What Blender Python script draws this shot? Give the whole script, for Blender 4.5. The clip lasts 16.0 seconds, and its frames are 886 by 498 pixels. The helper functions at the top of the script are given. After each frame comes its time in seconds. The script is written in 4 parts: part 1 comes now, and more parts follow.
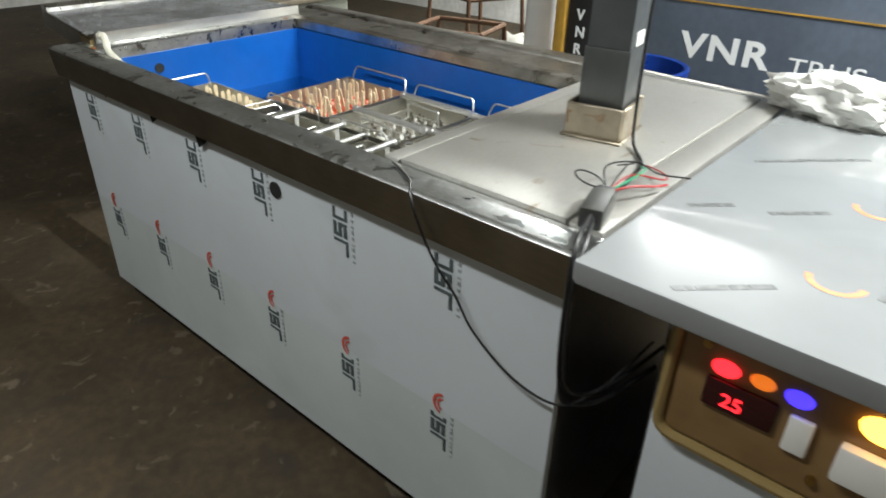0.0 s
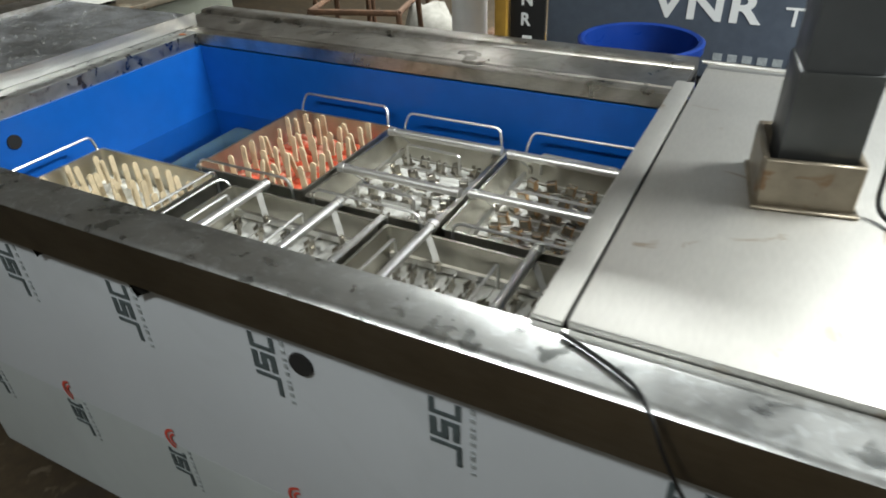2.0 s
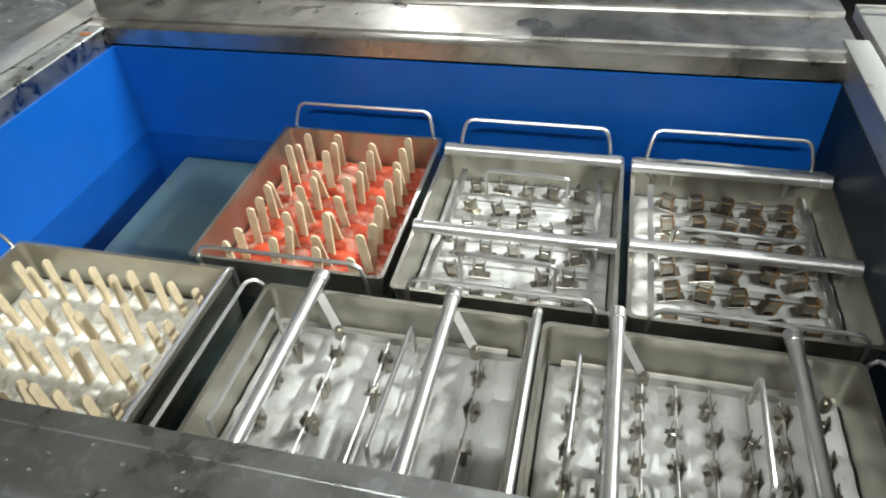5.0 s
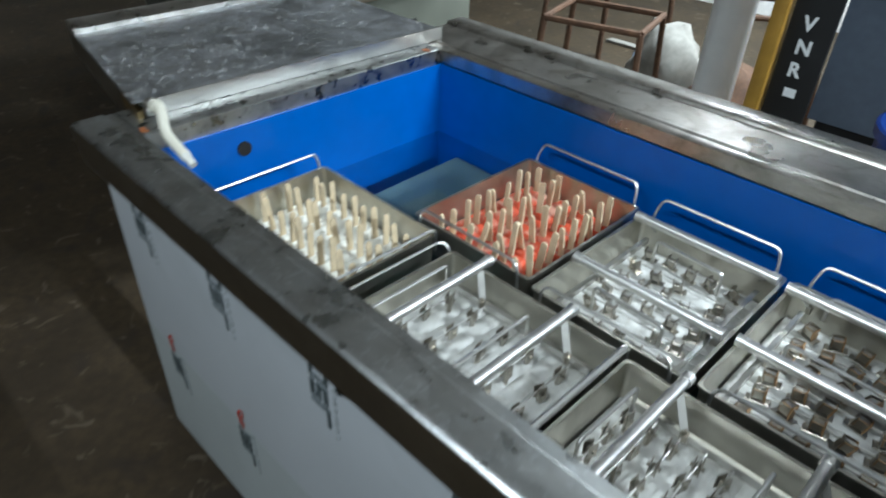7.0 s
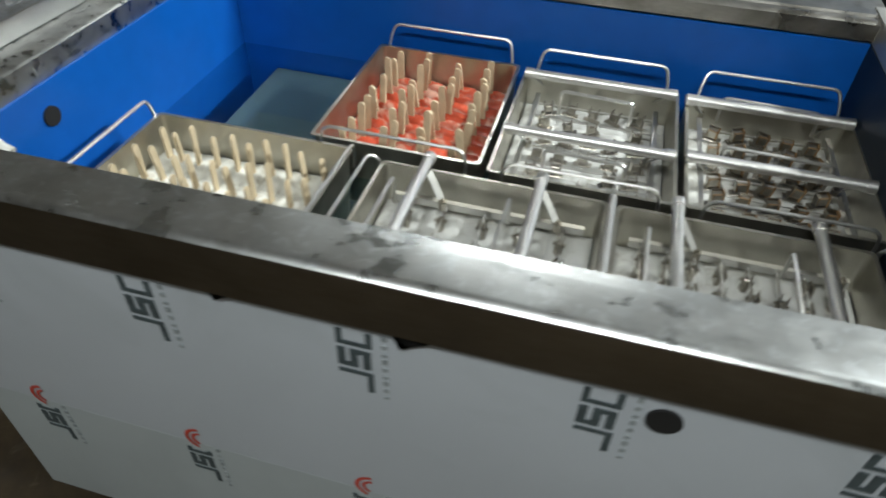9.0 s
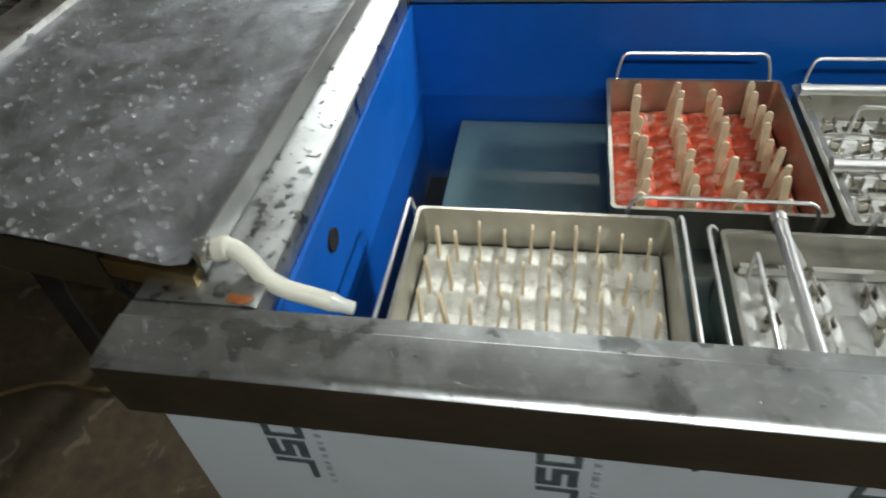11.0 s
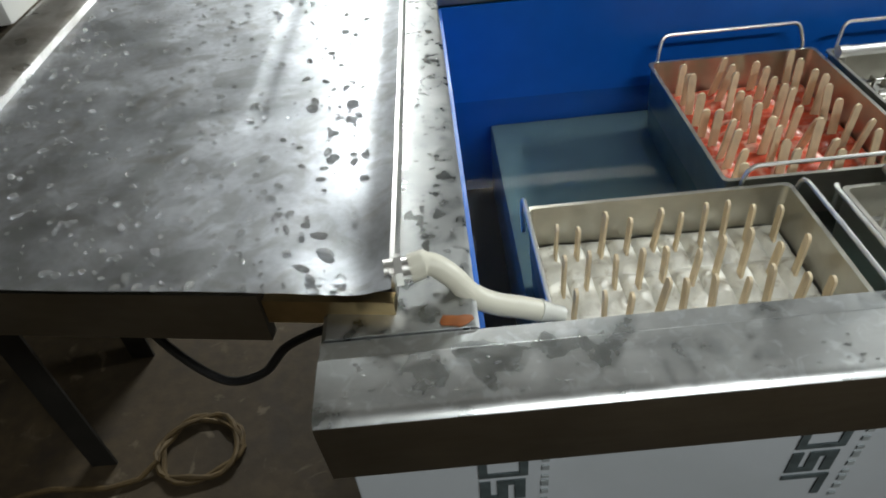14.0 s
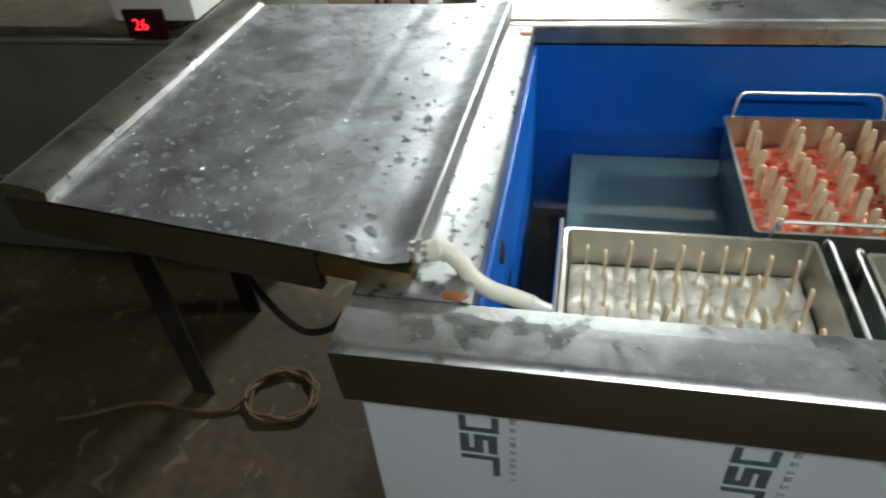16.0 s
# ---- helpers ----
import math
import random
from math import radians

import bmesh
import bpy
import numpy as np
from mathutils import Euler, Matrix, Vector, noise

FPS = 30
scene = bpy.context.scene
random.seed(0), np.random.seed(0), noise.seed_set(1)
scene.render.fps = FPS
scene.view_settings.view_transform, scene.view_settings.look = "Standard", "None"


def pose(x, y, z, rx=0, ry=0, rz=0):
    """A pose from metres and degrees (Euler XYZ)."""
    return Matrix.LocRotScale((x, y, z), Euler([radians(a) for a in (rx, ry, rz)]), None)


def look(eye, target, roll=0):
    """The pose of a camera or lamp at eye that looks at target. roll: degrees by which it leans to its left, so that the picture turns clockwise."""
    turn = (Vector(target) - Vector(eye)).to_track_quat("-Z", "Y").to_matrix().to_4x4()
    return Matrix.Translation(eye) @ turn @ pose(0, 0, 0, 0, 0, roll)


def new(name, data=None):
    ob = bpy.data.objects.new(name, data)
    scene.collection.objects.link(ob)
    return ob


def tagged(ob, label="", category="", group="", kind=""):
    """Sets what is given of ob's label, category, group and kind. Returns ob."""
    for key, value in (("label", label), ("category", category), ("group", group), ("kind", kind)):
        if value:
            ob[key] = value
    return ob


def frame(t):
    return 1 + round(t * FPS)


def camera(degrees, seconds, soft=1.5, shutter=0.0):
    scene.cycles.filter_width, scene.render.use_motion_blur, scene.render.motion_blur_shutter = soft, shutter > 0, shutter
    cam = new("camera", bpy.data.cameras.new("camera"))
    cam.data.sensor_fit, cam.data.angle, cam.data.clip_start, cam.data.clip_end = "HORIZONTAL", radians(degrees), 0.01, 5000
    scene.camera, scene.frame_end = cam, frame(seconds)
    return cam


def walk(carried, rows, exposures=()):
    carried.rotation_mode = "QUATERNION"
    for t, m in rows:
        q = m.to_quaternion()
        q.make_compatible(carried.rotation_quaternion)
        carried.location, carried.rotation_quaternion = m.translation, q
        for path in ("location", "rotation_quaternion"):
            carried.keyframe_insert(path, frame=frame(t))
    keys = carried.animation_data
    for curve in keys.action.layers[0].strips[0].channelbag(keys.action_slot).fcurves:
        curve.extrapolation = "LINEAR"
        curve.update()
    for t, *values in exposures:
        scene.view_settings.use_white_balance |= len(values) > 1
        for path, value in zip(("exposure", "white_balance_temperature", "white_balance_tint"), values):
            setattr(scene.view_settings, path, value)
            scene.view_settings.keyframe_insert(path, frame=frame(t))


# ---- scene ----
cam = camera(67.7, 16.0, soft=1.8, shutter=0.5)
PATH = [
    (0, (2.123, -0.741, 1.299), (0.994, 0.583, 0.311), 1.3),
    (0.5, (1.971, -0.687, 1.295), (0.855, 0.621, 0.273), 0.6),
    (1, (1.812, -0.544, 1.302), (0.709, 0.728, 0.224), -2.0),
    (1.5, (1.684, -0.479, 1.285), (0.708, 0.869, 0.176), 0.6),
    (2, (1.481, -0.462, 1.286), (0.687, 1.008, 0.186), -2.2),
    (2.5, (1.357, -0.416, 1.281), (0.652, 1.044, 0.11), -0.7),
    (3, (1.246, -0.299, 1.282), (0.546, 1.13, 0.071), -0.8),
    (3.5, (1.176, -0.214, 1.269), (0.703, 1.187, -0.077), -1.6),
    (4, (1.03, -0.187, 1.257), (0.639, 1.248, -0.081), -3.3),
    (4.2, (0.975, -0.171, 1.261), (0.644, 1.29, -0.065), -2.7),
    (6.3, (1.083, -0.231, 1.305), (0.354, 1.123, 0.025), -1.0),
    (6.5, (1.164, -0.24, 1.322), (0.361, 1.11, 0.085), 1.5),
    (7, (1.223, -0.325, 1.352), (0.084, 0.848, 0.201), 2.2),
    (7.5, (1.297, -0.451, 1.346), (0.197, 0.714, 0.148), 4.7),
    (8, (1.266, -0.441, 1.315), (0.362, 0.873, 0.108), -1.1),
    (8.5, (1.126, -0.355, 1.29), (0.49, 0.964, -0.073), -2.4),
    (9, (0.892, -0.423, 1.276), (0.533, 1.009, -0.073), 2.1),
    (9.5, (0.652, -0.496, 1.271), (0.447, 0.982, -0.06), 4.1),
    (10, (0.479, -0.396, 1.251), (0.177, 1.002, -0.147), -2.9),
    (10.2, (0.513, -0.33, 1.286), (0.107, 1.007, -0.145), -6.2),
    (12.3, (0.163, -0.286, 1.255), (0.014, 1.246, -0.022), -5.8),
    (12.5, (0.161, -0.267, 1.245), (-0.002, 1.261, -0.034), -6.0),
    (13, (0.188, -0.265, 1.205), (0.074, 1.221, -0.129), -5.3),
    (13.5, (0.126, -0.267, 1.185), (0.011, 1.265, -0.097), -9.9),
    (14, (0.126, -0.288, 1.228), (0.109, 1.206, -0.101), -5.9),
    (14.5, (0.186, -0.314, 1.257), (-0.005, 1.19, -0.049), -4.7),
    (15, (0.262, -0.359, 1.267), (0.055, 1.099, -0.087), -4.8),
    (15.5, (0.271, -0.39, 1.283), (-0.016, 1.105, -0.015), -5.8),
    (16, (0.237, -0.405, 1.296), (-0.148, 1.095, 0.03), -5.3),
]
EXPOSURES = [(0, 0.5, 6650, 10), (0.5, 0.43, 6600, 10), (1, 0.28, 6600, 10), (2, 0.17, 6600, 10), (2.5, 0.3, 6700, 10), (3.0, 0.32, 6800, 10), (3.5, 0.14, 7000, 10), (4.2, 0.46, 6700, 10), (6.3, 0.46, 6200, 9), (7.0, 0.18, 5800, 7),
             (7.6, 0.06, 5800, 7), (8.5, 0.12, 6400, 9), (9.5, 0.1, 6450, 9), (10.2, 0.12, 6500, 9), (12.3, -0.08, 6500, 10), (13, -0.02, 6500, 10), (14.2, -0.04, 6500, 10), (15.0, 0.27, 6450, 9), (15.5, 0.23, 6450, 8), (16, 0.12, 6450, 8)]
walk(cam, [(t, look(eye, target, roll)) for t, eye, target, roll in PATH], EXPOSURES)

# ---------------------------------------------------------------- light
world = bpy.data.worlds.new("world")
scene.world = world
world.use_nodes = True
world.node_tree.nodes["Background"].inputs[0].default_value = (0.055, 0.06, 0.065, 1)
world.node_tree.nodes["Background"].inputs[1].default_value = 0.25


def tube_lamp(name, loc, rot_z, power, length=1.2):
    """A fluorescent tube fitting on the ceiling: white batten with a glowing tube and its lamp."""
    thing = new(name)
    thing.matrix_world = pose(*loc, 0, 0, rot_z)
    bm = bmesh.new()
    box(bm, -length / 2, length / 2, -0.03, 0.03, 0.03, 0.08, bevel=0.006)
    part("batten", bm, MAT["white_paint"], thing)
    bm = bmesh.new()
    cyl(bm, (-length / 2 + 0.03, 0, 0), (length / 2 - 0.03, 0, 0), 0.014, 12)
    part("tube", bm, MAT["tube"], thing, "glowing white fluorescent tube")
    for x in (-0.4, 0.4):
        bm = bmesh.new()
        cyl(bm, (x, 0, 0.08), (x, 0, 3.4 - loc[2]), 0.006, 8)
        part("hanger_rod", bm, MAT["black_paint"], thing)
    data = bpy.data.lights.new(name, "AREA")
    data.shape, data.size, data.size_y, data.energy = "RECTANGLE", length - 0.06, 0.05, power
    data.color = (0.95, 1.0, 0.99)
    lamp = new("tube_light", data)
    lamp.parent = thing
    lamp.location = (0, 0, -0.02)
    tagged(thing, "white ceiling fluorescent batten with a glowing tube", "lamp", kind="thing")
    return thing


# ---------------------------------------------------------------- mesh helpers
def mesh_of(bm, name):
    me = bpy.data.meshes.new(name)
    bmesh.ops.recalc_face_normals(bm, faces=bm.faces)
    bm.to_mesh(me)
    bm.free()
    return me


def shade(ob, smooth=True, angle=40):
    me = ob.data
    if smooth:
        me.polygons.foreach_set("use_smooth", [True] * len(me.polygons))
        me.set_sharp_from_angle(angle=radians(angle))
    return ob


def part(name, bm, material, parent=None, label="", smooth=True):
    ob = new(name, mesh_of(bm, name))
    ob.data.materials.append(material)
    shade(ob, smooth)
    if parent is not None:
        ob.parent = parent
    if label:
        ob["label"] = label
    return ob


def box(bm, x0, x1, y0, y1, z0, z1, bevel=0.0, segments=2):
    m = Matrix.Translation(((x0 + x1) / 2, (y0 + y1) / 2, (z0 + z1) / 2)) @ Matrix.Diagonal((x1 - x0, y1 - y0, z1 - z0, 1))
    made = bmesh.ops.create_cube(bm, size=1, matrix=m)["verts"]
    if bevel:
        edges = list({e for v in made for e in v.link_edges})
        bmesh.ops.bevel(bm, geom=edges, offset=bevel, segments=segments, affect="EDGES", profile=0.6)


def cyl(bm, a, b, r, sides=12, r2=None, caps=True):
    a, b = Vector(a), Vector(b)
    d = b - a
    m = Matrix.Translation((a + b) / 2) @ d.to_track_quat("Z", "Y").to_matrix().to_4x4()
    bmesh.ops.create_cone(bm, cap_ends=caps, segments=sides, radius1=r, radius2=r if r2 is None else r2, depth=d.length, matrix=m)


def sweep(bm, pts, r, sides=8, closed=False, radii=None):
    """A round bar along a line of points."""
    pts = [Vector(p) for p in pts]
    n = len(pts)
    rings, side = [], None
    for i, p in enumerate(pts):
        a = pts[i - 1] if i or closed else p
        b = pts[(i + 1) % n] if i < n - 1 or closed else p
        t = (b - a).normalized()
        if side is None:
            side = t.orthogonal().normalized()
        side = (side - t * side.dot(t)).normalized()
        up = t.cross(side)
        rr = radii[i] if radii else r
        rings.append([bm.verts.new(p + rr * (math.cos(2 * math.pi * k / sides) * side + math.sin(2 * math.pi * k / sides) * up)) for k in range(sides)])
    for i in range(n if closed else n - 1):
        p, q = rings[i], rings[(i + 1) % n]
        for k in range(sides):
            bm.faces.new((p[k], p[(k + 1) % sides], q[(k + 1) % sides], q[k]))
    if not closed:
        bm.faces.new(rings[0][::-1])
        bm.faces.new(rings[-1])


def rounded(pts, r, steps=5):
    """A polyline with its inner corners rounded off."""
    pts = [Vector(p) for p in pts]
    out = [pts[0]]
    for a, b, c in zip(pts, pts[1:], pts[2:]):
        p, q = b + (a - b).normalized() * r, b + (c - b).normalized() * r
        for k in range(steps + 1):
            s = k / steps
            out.append((1 - s) ** 2 * p + 2 * s * (1 - s) * b + s * s * q)
    out.append(pts[-1])
    return out


def smooth_line(pts, steps=8):
    """A Catmull-Rom line through the points."""
    pts = [Vector(p) for p in pts]
    ext = [2 * pts[0] - pts[1], *pts, 2 * pts[-1] - pts[-2]]
    out = []
    for a, b, c, d in zip(ext, ext[1:], ext[2:], ext[3:]):
        for k in range(steps):
            s = k / steps
            out.append(0.5 * (2 * b + (c - a) * s + (2 * a - 5 * b + 4 * c - d) * s * s + (3 * b - a - 3 * c + d) * s ** 3))
    out.append(pts[-1])
    return out


def extrude_profile(bm, profile, along, a, b, caps=True):
    """A closed profile of (u, v) swept straight along x (u is y) or y (u is x), with v up."""
    def at(s, u, v):
        return (s, u, v) if along == "x" else (u, s, v)
    p = [bm.verts.new(at(a, u, v)) for u, v in profile]
    q = [bm.verts.new(at(b, u, v)) for u, v in profile]
    n = len(profile)
    for k in range(n):
        bm.faces.new((p[k], p[(k + 1) % n], q[(k + 1) % n], q[k]))
    if caps:
        bm.faces.new(p[::-1])
        bm.faces.new(q)


# ---------------------------------------------------------------- materials
MAT = {}


def material(name, color, rough=0.5, metal=0.0, spots=None, grain=0.0, grain_scale=60.0, stretch=(1, 1, 1), bump=0.0, bump_scale=80.0,
             rough_var=0.0, wet=None, var=0.12, var_scale=4.0, random_var=0.0, emit=0.0, transmission=0.0, ior=1.45, coat=0.0):
    """A procedural surface: base colour varied at a coarse and a fine scale, uneven roughness and fine relief."""
    m = bpy.data.materials.new(name)
    m.use_nodes = True
    nt = m.node_tree
    nodes, link = nt.nodes, nt.links.new
    bsdf = nodes["Principled BSDF"]
    bsdf.inputs["Roughness"].default_value = rough
    bsdf.inputs["Metallic"].default_value = metal
    bsdf.inputs["IOR"].default_value = ior
    bsdf.inputs["Transmission Weight"].default_value = transmission
    bsdf.inputs["Coat Weight"].default_value = coat
    bsdf.inputs["Coat Roughness"].default_value = 0.05
    coord = nodes.new("ShaderNodeTexCoord")
    mapping = nodes.new("ShaderNodeMapping")
    mapping.inputs["Scale"].default_value = stretch
    link(coord.outputs["Object"], mapping.inputs[0])

    def tex(scale, detail=4.0, vec=None, distortion=0.0):
        n = nodes.new("ShaderNodeTexNoise")
        n.inputs["Scale"].default_value, n.inputs["Detail"].default_value, n.inputs["Distortion"].default_value = scale, detail, distortion
        link(vec or mapping.outputs[0], n.inputs["Vector"])
        return n.outputs["Fac"]

    def ramp(fac, lo, hi, a, b):
        n = nodes.new("ShaderNodeMapRange")
        n.inputs[1].default_value, n.inputs[2].default_value, n.inputs[3].default_value, n.inputs[4].default_value = lo, hi, a, b
        link(fac, n.inputs[0])
        return n.outputs[0]

    def mix(fac, a, b, mode="MIX"):
        n = nodes.new("ShaderNodeMix")
        n.data_type, n.blend_type = "RGBA", mode
        for sock, v in ((n.inputs[0], fac), (n.inputs[6], a), (n.inputs[7], b)):
            if isinstance(v, (int, float)):
                sock.default_value = v
            elif isinstance(v, tuple):
                sock.default_value = v
            else:
                link(v, sock)
        return n.outputs[2]

    col = (*color, 1)
    big = tex(var_scale, 5.0, coord.outputs["Object"], 0.4)
    c = mix(ramp(big, 0.3, 0.7, 0, 1), tuple(v * (1 - var) for v in color) + (1,), tuple(min(1, v * (1 + var)) for v in color) + (1,))
    if grain:
        g = tex(grain_scale, 3.0)
        c = mix(ramp(g, 0.35, 0.65, 0, grain), c, tuple(v * 0.45 for v in color) + (1,))
    if random_var:
        info = nodes.new("ShaderNodeObjectInfo")
        c = mix(ramp(info.outputs["Random"], 0, 1, 0, random_var), c, tuple(v * 0.5 for v in color) + (1,))
    if spots:
        for scale, lo, hi, scol, amount in spots:
            s = tex(scale, 5.0, coord.outputs["Object"], 0.8)
            c = mix(ramp(s, lo, hi, 0, amount), c, (*scol, 1))
    r = None
    if rough_var:
        r = ramp(tex(var_scale * 2.3, 6.0, coord.outputs["Object"], 0.6), 0.3, 0.7, max(0.02, rough - rough_var), rough + rough_var)
    if wet:
        # A thin film of water in sharp-edged patches: darker and glossier than the dull dry metal.
        scale, edge, dark = wet
        w = ramp(tex(scale, 10.0, coord.outputs["Object"], 0.3), edge, edge + 0.17, 0, 1)
        c = mix(w, c, mix(1.0, c, (dark, dark * 1.03, dark * 1.04, 1), "MULTIPLY"))
        n = nodes.new("ShaderNodeMix")
        link(w, n.inputs[0])
        if r:
            link(r, n.inputs[2])
        else:
            n.inputs[2].default_value = rough
        n.inputs[3].default_value = 0.2
        r = n.outputs[0]
    link(c, bsdf.inputs["Base Color"])
    if r:
        link(r, bsdf.inputs["Roughness"])
    if bump:
        b = nodes.new("ShaderNodeBump")
        b.inputs["Strength"].default_value = bump
        b.inputs["Distance"].default_value = 0.004
        link(tex(bump_scale, 5.0), b.inputs["Height"])
        link(b.outputs[0], bsdf.inputs["Normal"])
    if emit:
        bsdf.inputs["Emission Color"].default_value = col
        bsdf.inputs["Emission Strength"].default_value = emit
    MAT[name] = m
    return m


material("floor_concrete", (0.054, 0.037, 0.018), 0.75, grain=0.5, grain_scale=30, bump=0.5, bump_scale=25, var=0.35, var_scale=3,
         spots=[(6, 0.55, 0.7, (0.03, 0.022, 0.015), 0.8), (14, 0.62, 0.7, (0.16, 0.13, 0.09), 0.5)])
material("wall_plaster", (0.68, 0.67, 0.64), 0.9, grain=0.3, grain_scale=20, bump=0.2, var=0.2, var_scale=2)
# Dark tone for the unseen walls, chosen to bounce little light.
material("wall_low_bounce", (0.2, 0.19, 0.17), 0.9, grain=0.3, grain_scale=20, bump=0.2, var=0.2, var_scale=2)
material("filmed_steel", (0.54, 0.58, 0.62), 0.4, 0.0, var=0.05, var_scale=3, bump=0.05, bump_scale=10, coat=0.25,
         spots=[(4, 0.58, 0.75, (0.44, 0.48, 0.5), 0.5)])
material("top_film", (0.22, 0.23, 0.235), 0.26, 0.0, var=0.08, var_scale=5, bump=0.04, bump_scale=9, coat=0.5,
         spots=[(3, 0.55, 0.75, (0.28, 0.3, 0.3), 0.5)])
material("lower_film", (0.50, 0.55, 0.56), 0.42, 0.0, var=0.07, var_scale=4, bump=0.05, bump_scale=10, coat=0.2)
material("steel", (0.66, 0.65, 0.62), 0.34, 1.0, grain=0.12, grain_scale=70, stretch=(1, 6, 6), var=0.06, var_scale=10, rough_var=0.03, bump=0.01, bump_scale=60)
material("stained_steel", (0.58, 0.56, 0.52), 0.34, 1.0, grain=0.2, grain_scale=50, stretch=(1, 5, 5), var=0.15, var_scale=7, rough_var=0.07, bump=0.02, bump_scale=40, wet=(15, 0.58, 0.82),
         spots=[(8, 0.48, 0.62, (0.3, 0.28, 0.24), 0.6), (22, 0.55, 0.68, (0.26, 0.22, 0.17), 0.5)])
material("steel_dark", (0.33, 0.31, 0.28), 0.3, 1.0, grain=0.2, grain_scale=60, var=0.2, var_scale=6, rough_var=0.1)
material("wet_steel", (0.56, 0.57, 0.56), 0.33, 1.0, grain=0.12, grain_scale=30, stretch=(1, 4, 4), var=0.2, var_scale=9, rough_var=0.05, bump=0.03, bump_scale=40,
         wet=(30, 0.545, 0.79),
         spots=[(9, 0.45, 0.7, (0.36, 0.38, 0.38), 0.5), (40, 0.5, 0.7, (0.36, 0.37, 0.37), 0.3), (70, 0.54, 0.66, (0.74, 0.77, 0.78), 0.45), (13, 0.55, 0.72, (0.66, 0.70, 0.71), 0.4)])
material("side_wet", (0.44, 0.45, 0.44), 0.42, 1.0, grain=0.15, grain_scale=40, var=0.2, var_scale=12, rough_var=0.06, bump=0.03, bump_scale=40,
         wet=(52, 0.50, 0.64), spots=[(14, 0.5, 0.62, (0.34, 0.35, 0.35), 0.6)])
# Steel for front-turned faces, with shade and the floor's dark reflection in its colour.
material("face_steel_shaded", (0.3, 0.28, 0.24), 0.33, 1.0, grain=0.15, grain_scale=30, stretch=(1, 4, 4), var=0.15, var_scale=8, rough_var=0.05)
material("tray_steel", (0.80, 0.83, 0.88), 0.41, 1.0, grain=0.28, grain_scale=110, var=0.12, var_scale=7, rough_var=0.06, bump=0.04, bump_scale=12,
         spots=[(7, 0.42, 0.62, (0.29, 0.31, 0.32), 0.7), (28, 0.48, 0.62, (0.34, 0.35, 0.34), 0.5), (11, 0.6, 0.72, (0.3, 0.27, 0.22), 0.5)])
material("water_drop", (0.97, 0.98, 0.98), 0.02, 0.0, var=0.0, transmission=0.9, ior=1.4, coat=1.0)
material("brass", (0.45, 0.3, 0.1), 0.35, 1.0, var=0.2, var_scale=30)
material("amber_panel", (0.2, 0.12, 0.05), 0.3, 0.0, var=0.2, var_scale=12, coat=0.6)
material("lamp_red", (1.0, 0.02, 0.03), 0.4, var=0.0, emit=2.0)
material("lamp_orange", (0.9, 0.2, 0.02), 0.4, var=0.0, emit=0.6)
material("lamp_blue", (0.05, 0.03, 1.0), 0.4, var=0.0, emit=1.6)
material("lamp_yellow", (1.0, 0.5, 0.06), 0.4, var=0.0, emit=4.0)
material("display_dark", (0.03, 0.005, 0.006), 0.25, var=0.1)
material("orange_print", (0.7, 0.25, 0.12), 0.5, var=0.2, var_scale=60)
material("bag_plastic", (0.6, 0.6, 0.57), 0.35, var=0.1, var_scale=20, bump=0.2, bump_scale=40)
material("brown_block", (0.36, 0.22, 0.10), 0.5, 0.0, grain=0.3, grain_scale=150, var=0.2, var_scale=40, random_var=0.5)
material("clip_steel", (0.46, 0.43, 0.37), 0.32, 1.0, var=0.2, var_scale=40, random_var=0.6)
material("wire_red", (0.3, 0.02, 0.02), 0.4, var=0.1)
material("wire_green", (0.02, 0.25, 0.12), 0.4, var=0.1)
material("strut_steel", (0.36, 0.355, 0.33), 0.55, 0.6, var=0.15, var_scale=30)
material("leg_dark", (0.035, 0.033, 0.03), 0.5, 0.4, var=0.2, var_scale=10)
material("hose_clear", (0.74, 0.74, 0.68), 0.25, var=0.05, transmission=0.15)
material("rust_orange", (0.30, 0.10, 0.03), 0.6, var=0.3, var_scale=40)
material("brass_steel", (0.5, 0.38, 0.2), 0.3, 1.0, var=0.2, var_scale=30, grain=0.2, grain_scale=40)
material("rope_yellow", (0.085, 0.055, 0.02), 0.7, var=0.3, var_scale=30, bump=0.3)
material("dark_cabinet", (0.14, 0.148, 0.12), 0.4, 0.2, var=0.15, var_scale=5, rough_var=0.1)
material("sacking", (0.28, 0.27, 0.24), 0.8, grain=0.3, grain_scale=40, var=0.2, var_scale=6, bump=0.4, bump_scale=20)
material("plate_steel", (0.62, 0.61, 0.575), 0.52, 1.0, grain=0.1, grain_scale=50, stretch=(6, 1, 6), var=0.03, var_scale=8, rough_var=0.012,
         spots=[(11, 0.66, 0.70, (0.3, 0.19, 0.09), 0.5)])
material("blue_liner", (0.005, 0.12, 0.52), 0.38, 0.0, var=0.12, var_scale=3, rough_var=0.1, grain=0.12, grain_scale=25, bump=0.05, bump_scale=15)
# Near-black colour that stands for shade deep in the tank and barrel.
material("liner_shaded", (0.008, 0.016, 0.028), 0.5, 0.0, var=0.2)
material("submerged_plate", (0.2, 0.235, 0.225), 0.6, 0.0, var=0.15, var_scale=6)
material("brine", (0.22, 0.38, 0.42), 0.05, 0.0, var=0.02, transmission=1.0, ior=1.33, bump=0.04, bump_scale=14)
material("black_gap", (0.015, 0.015, 0.015), 0.7)
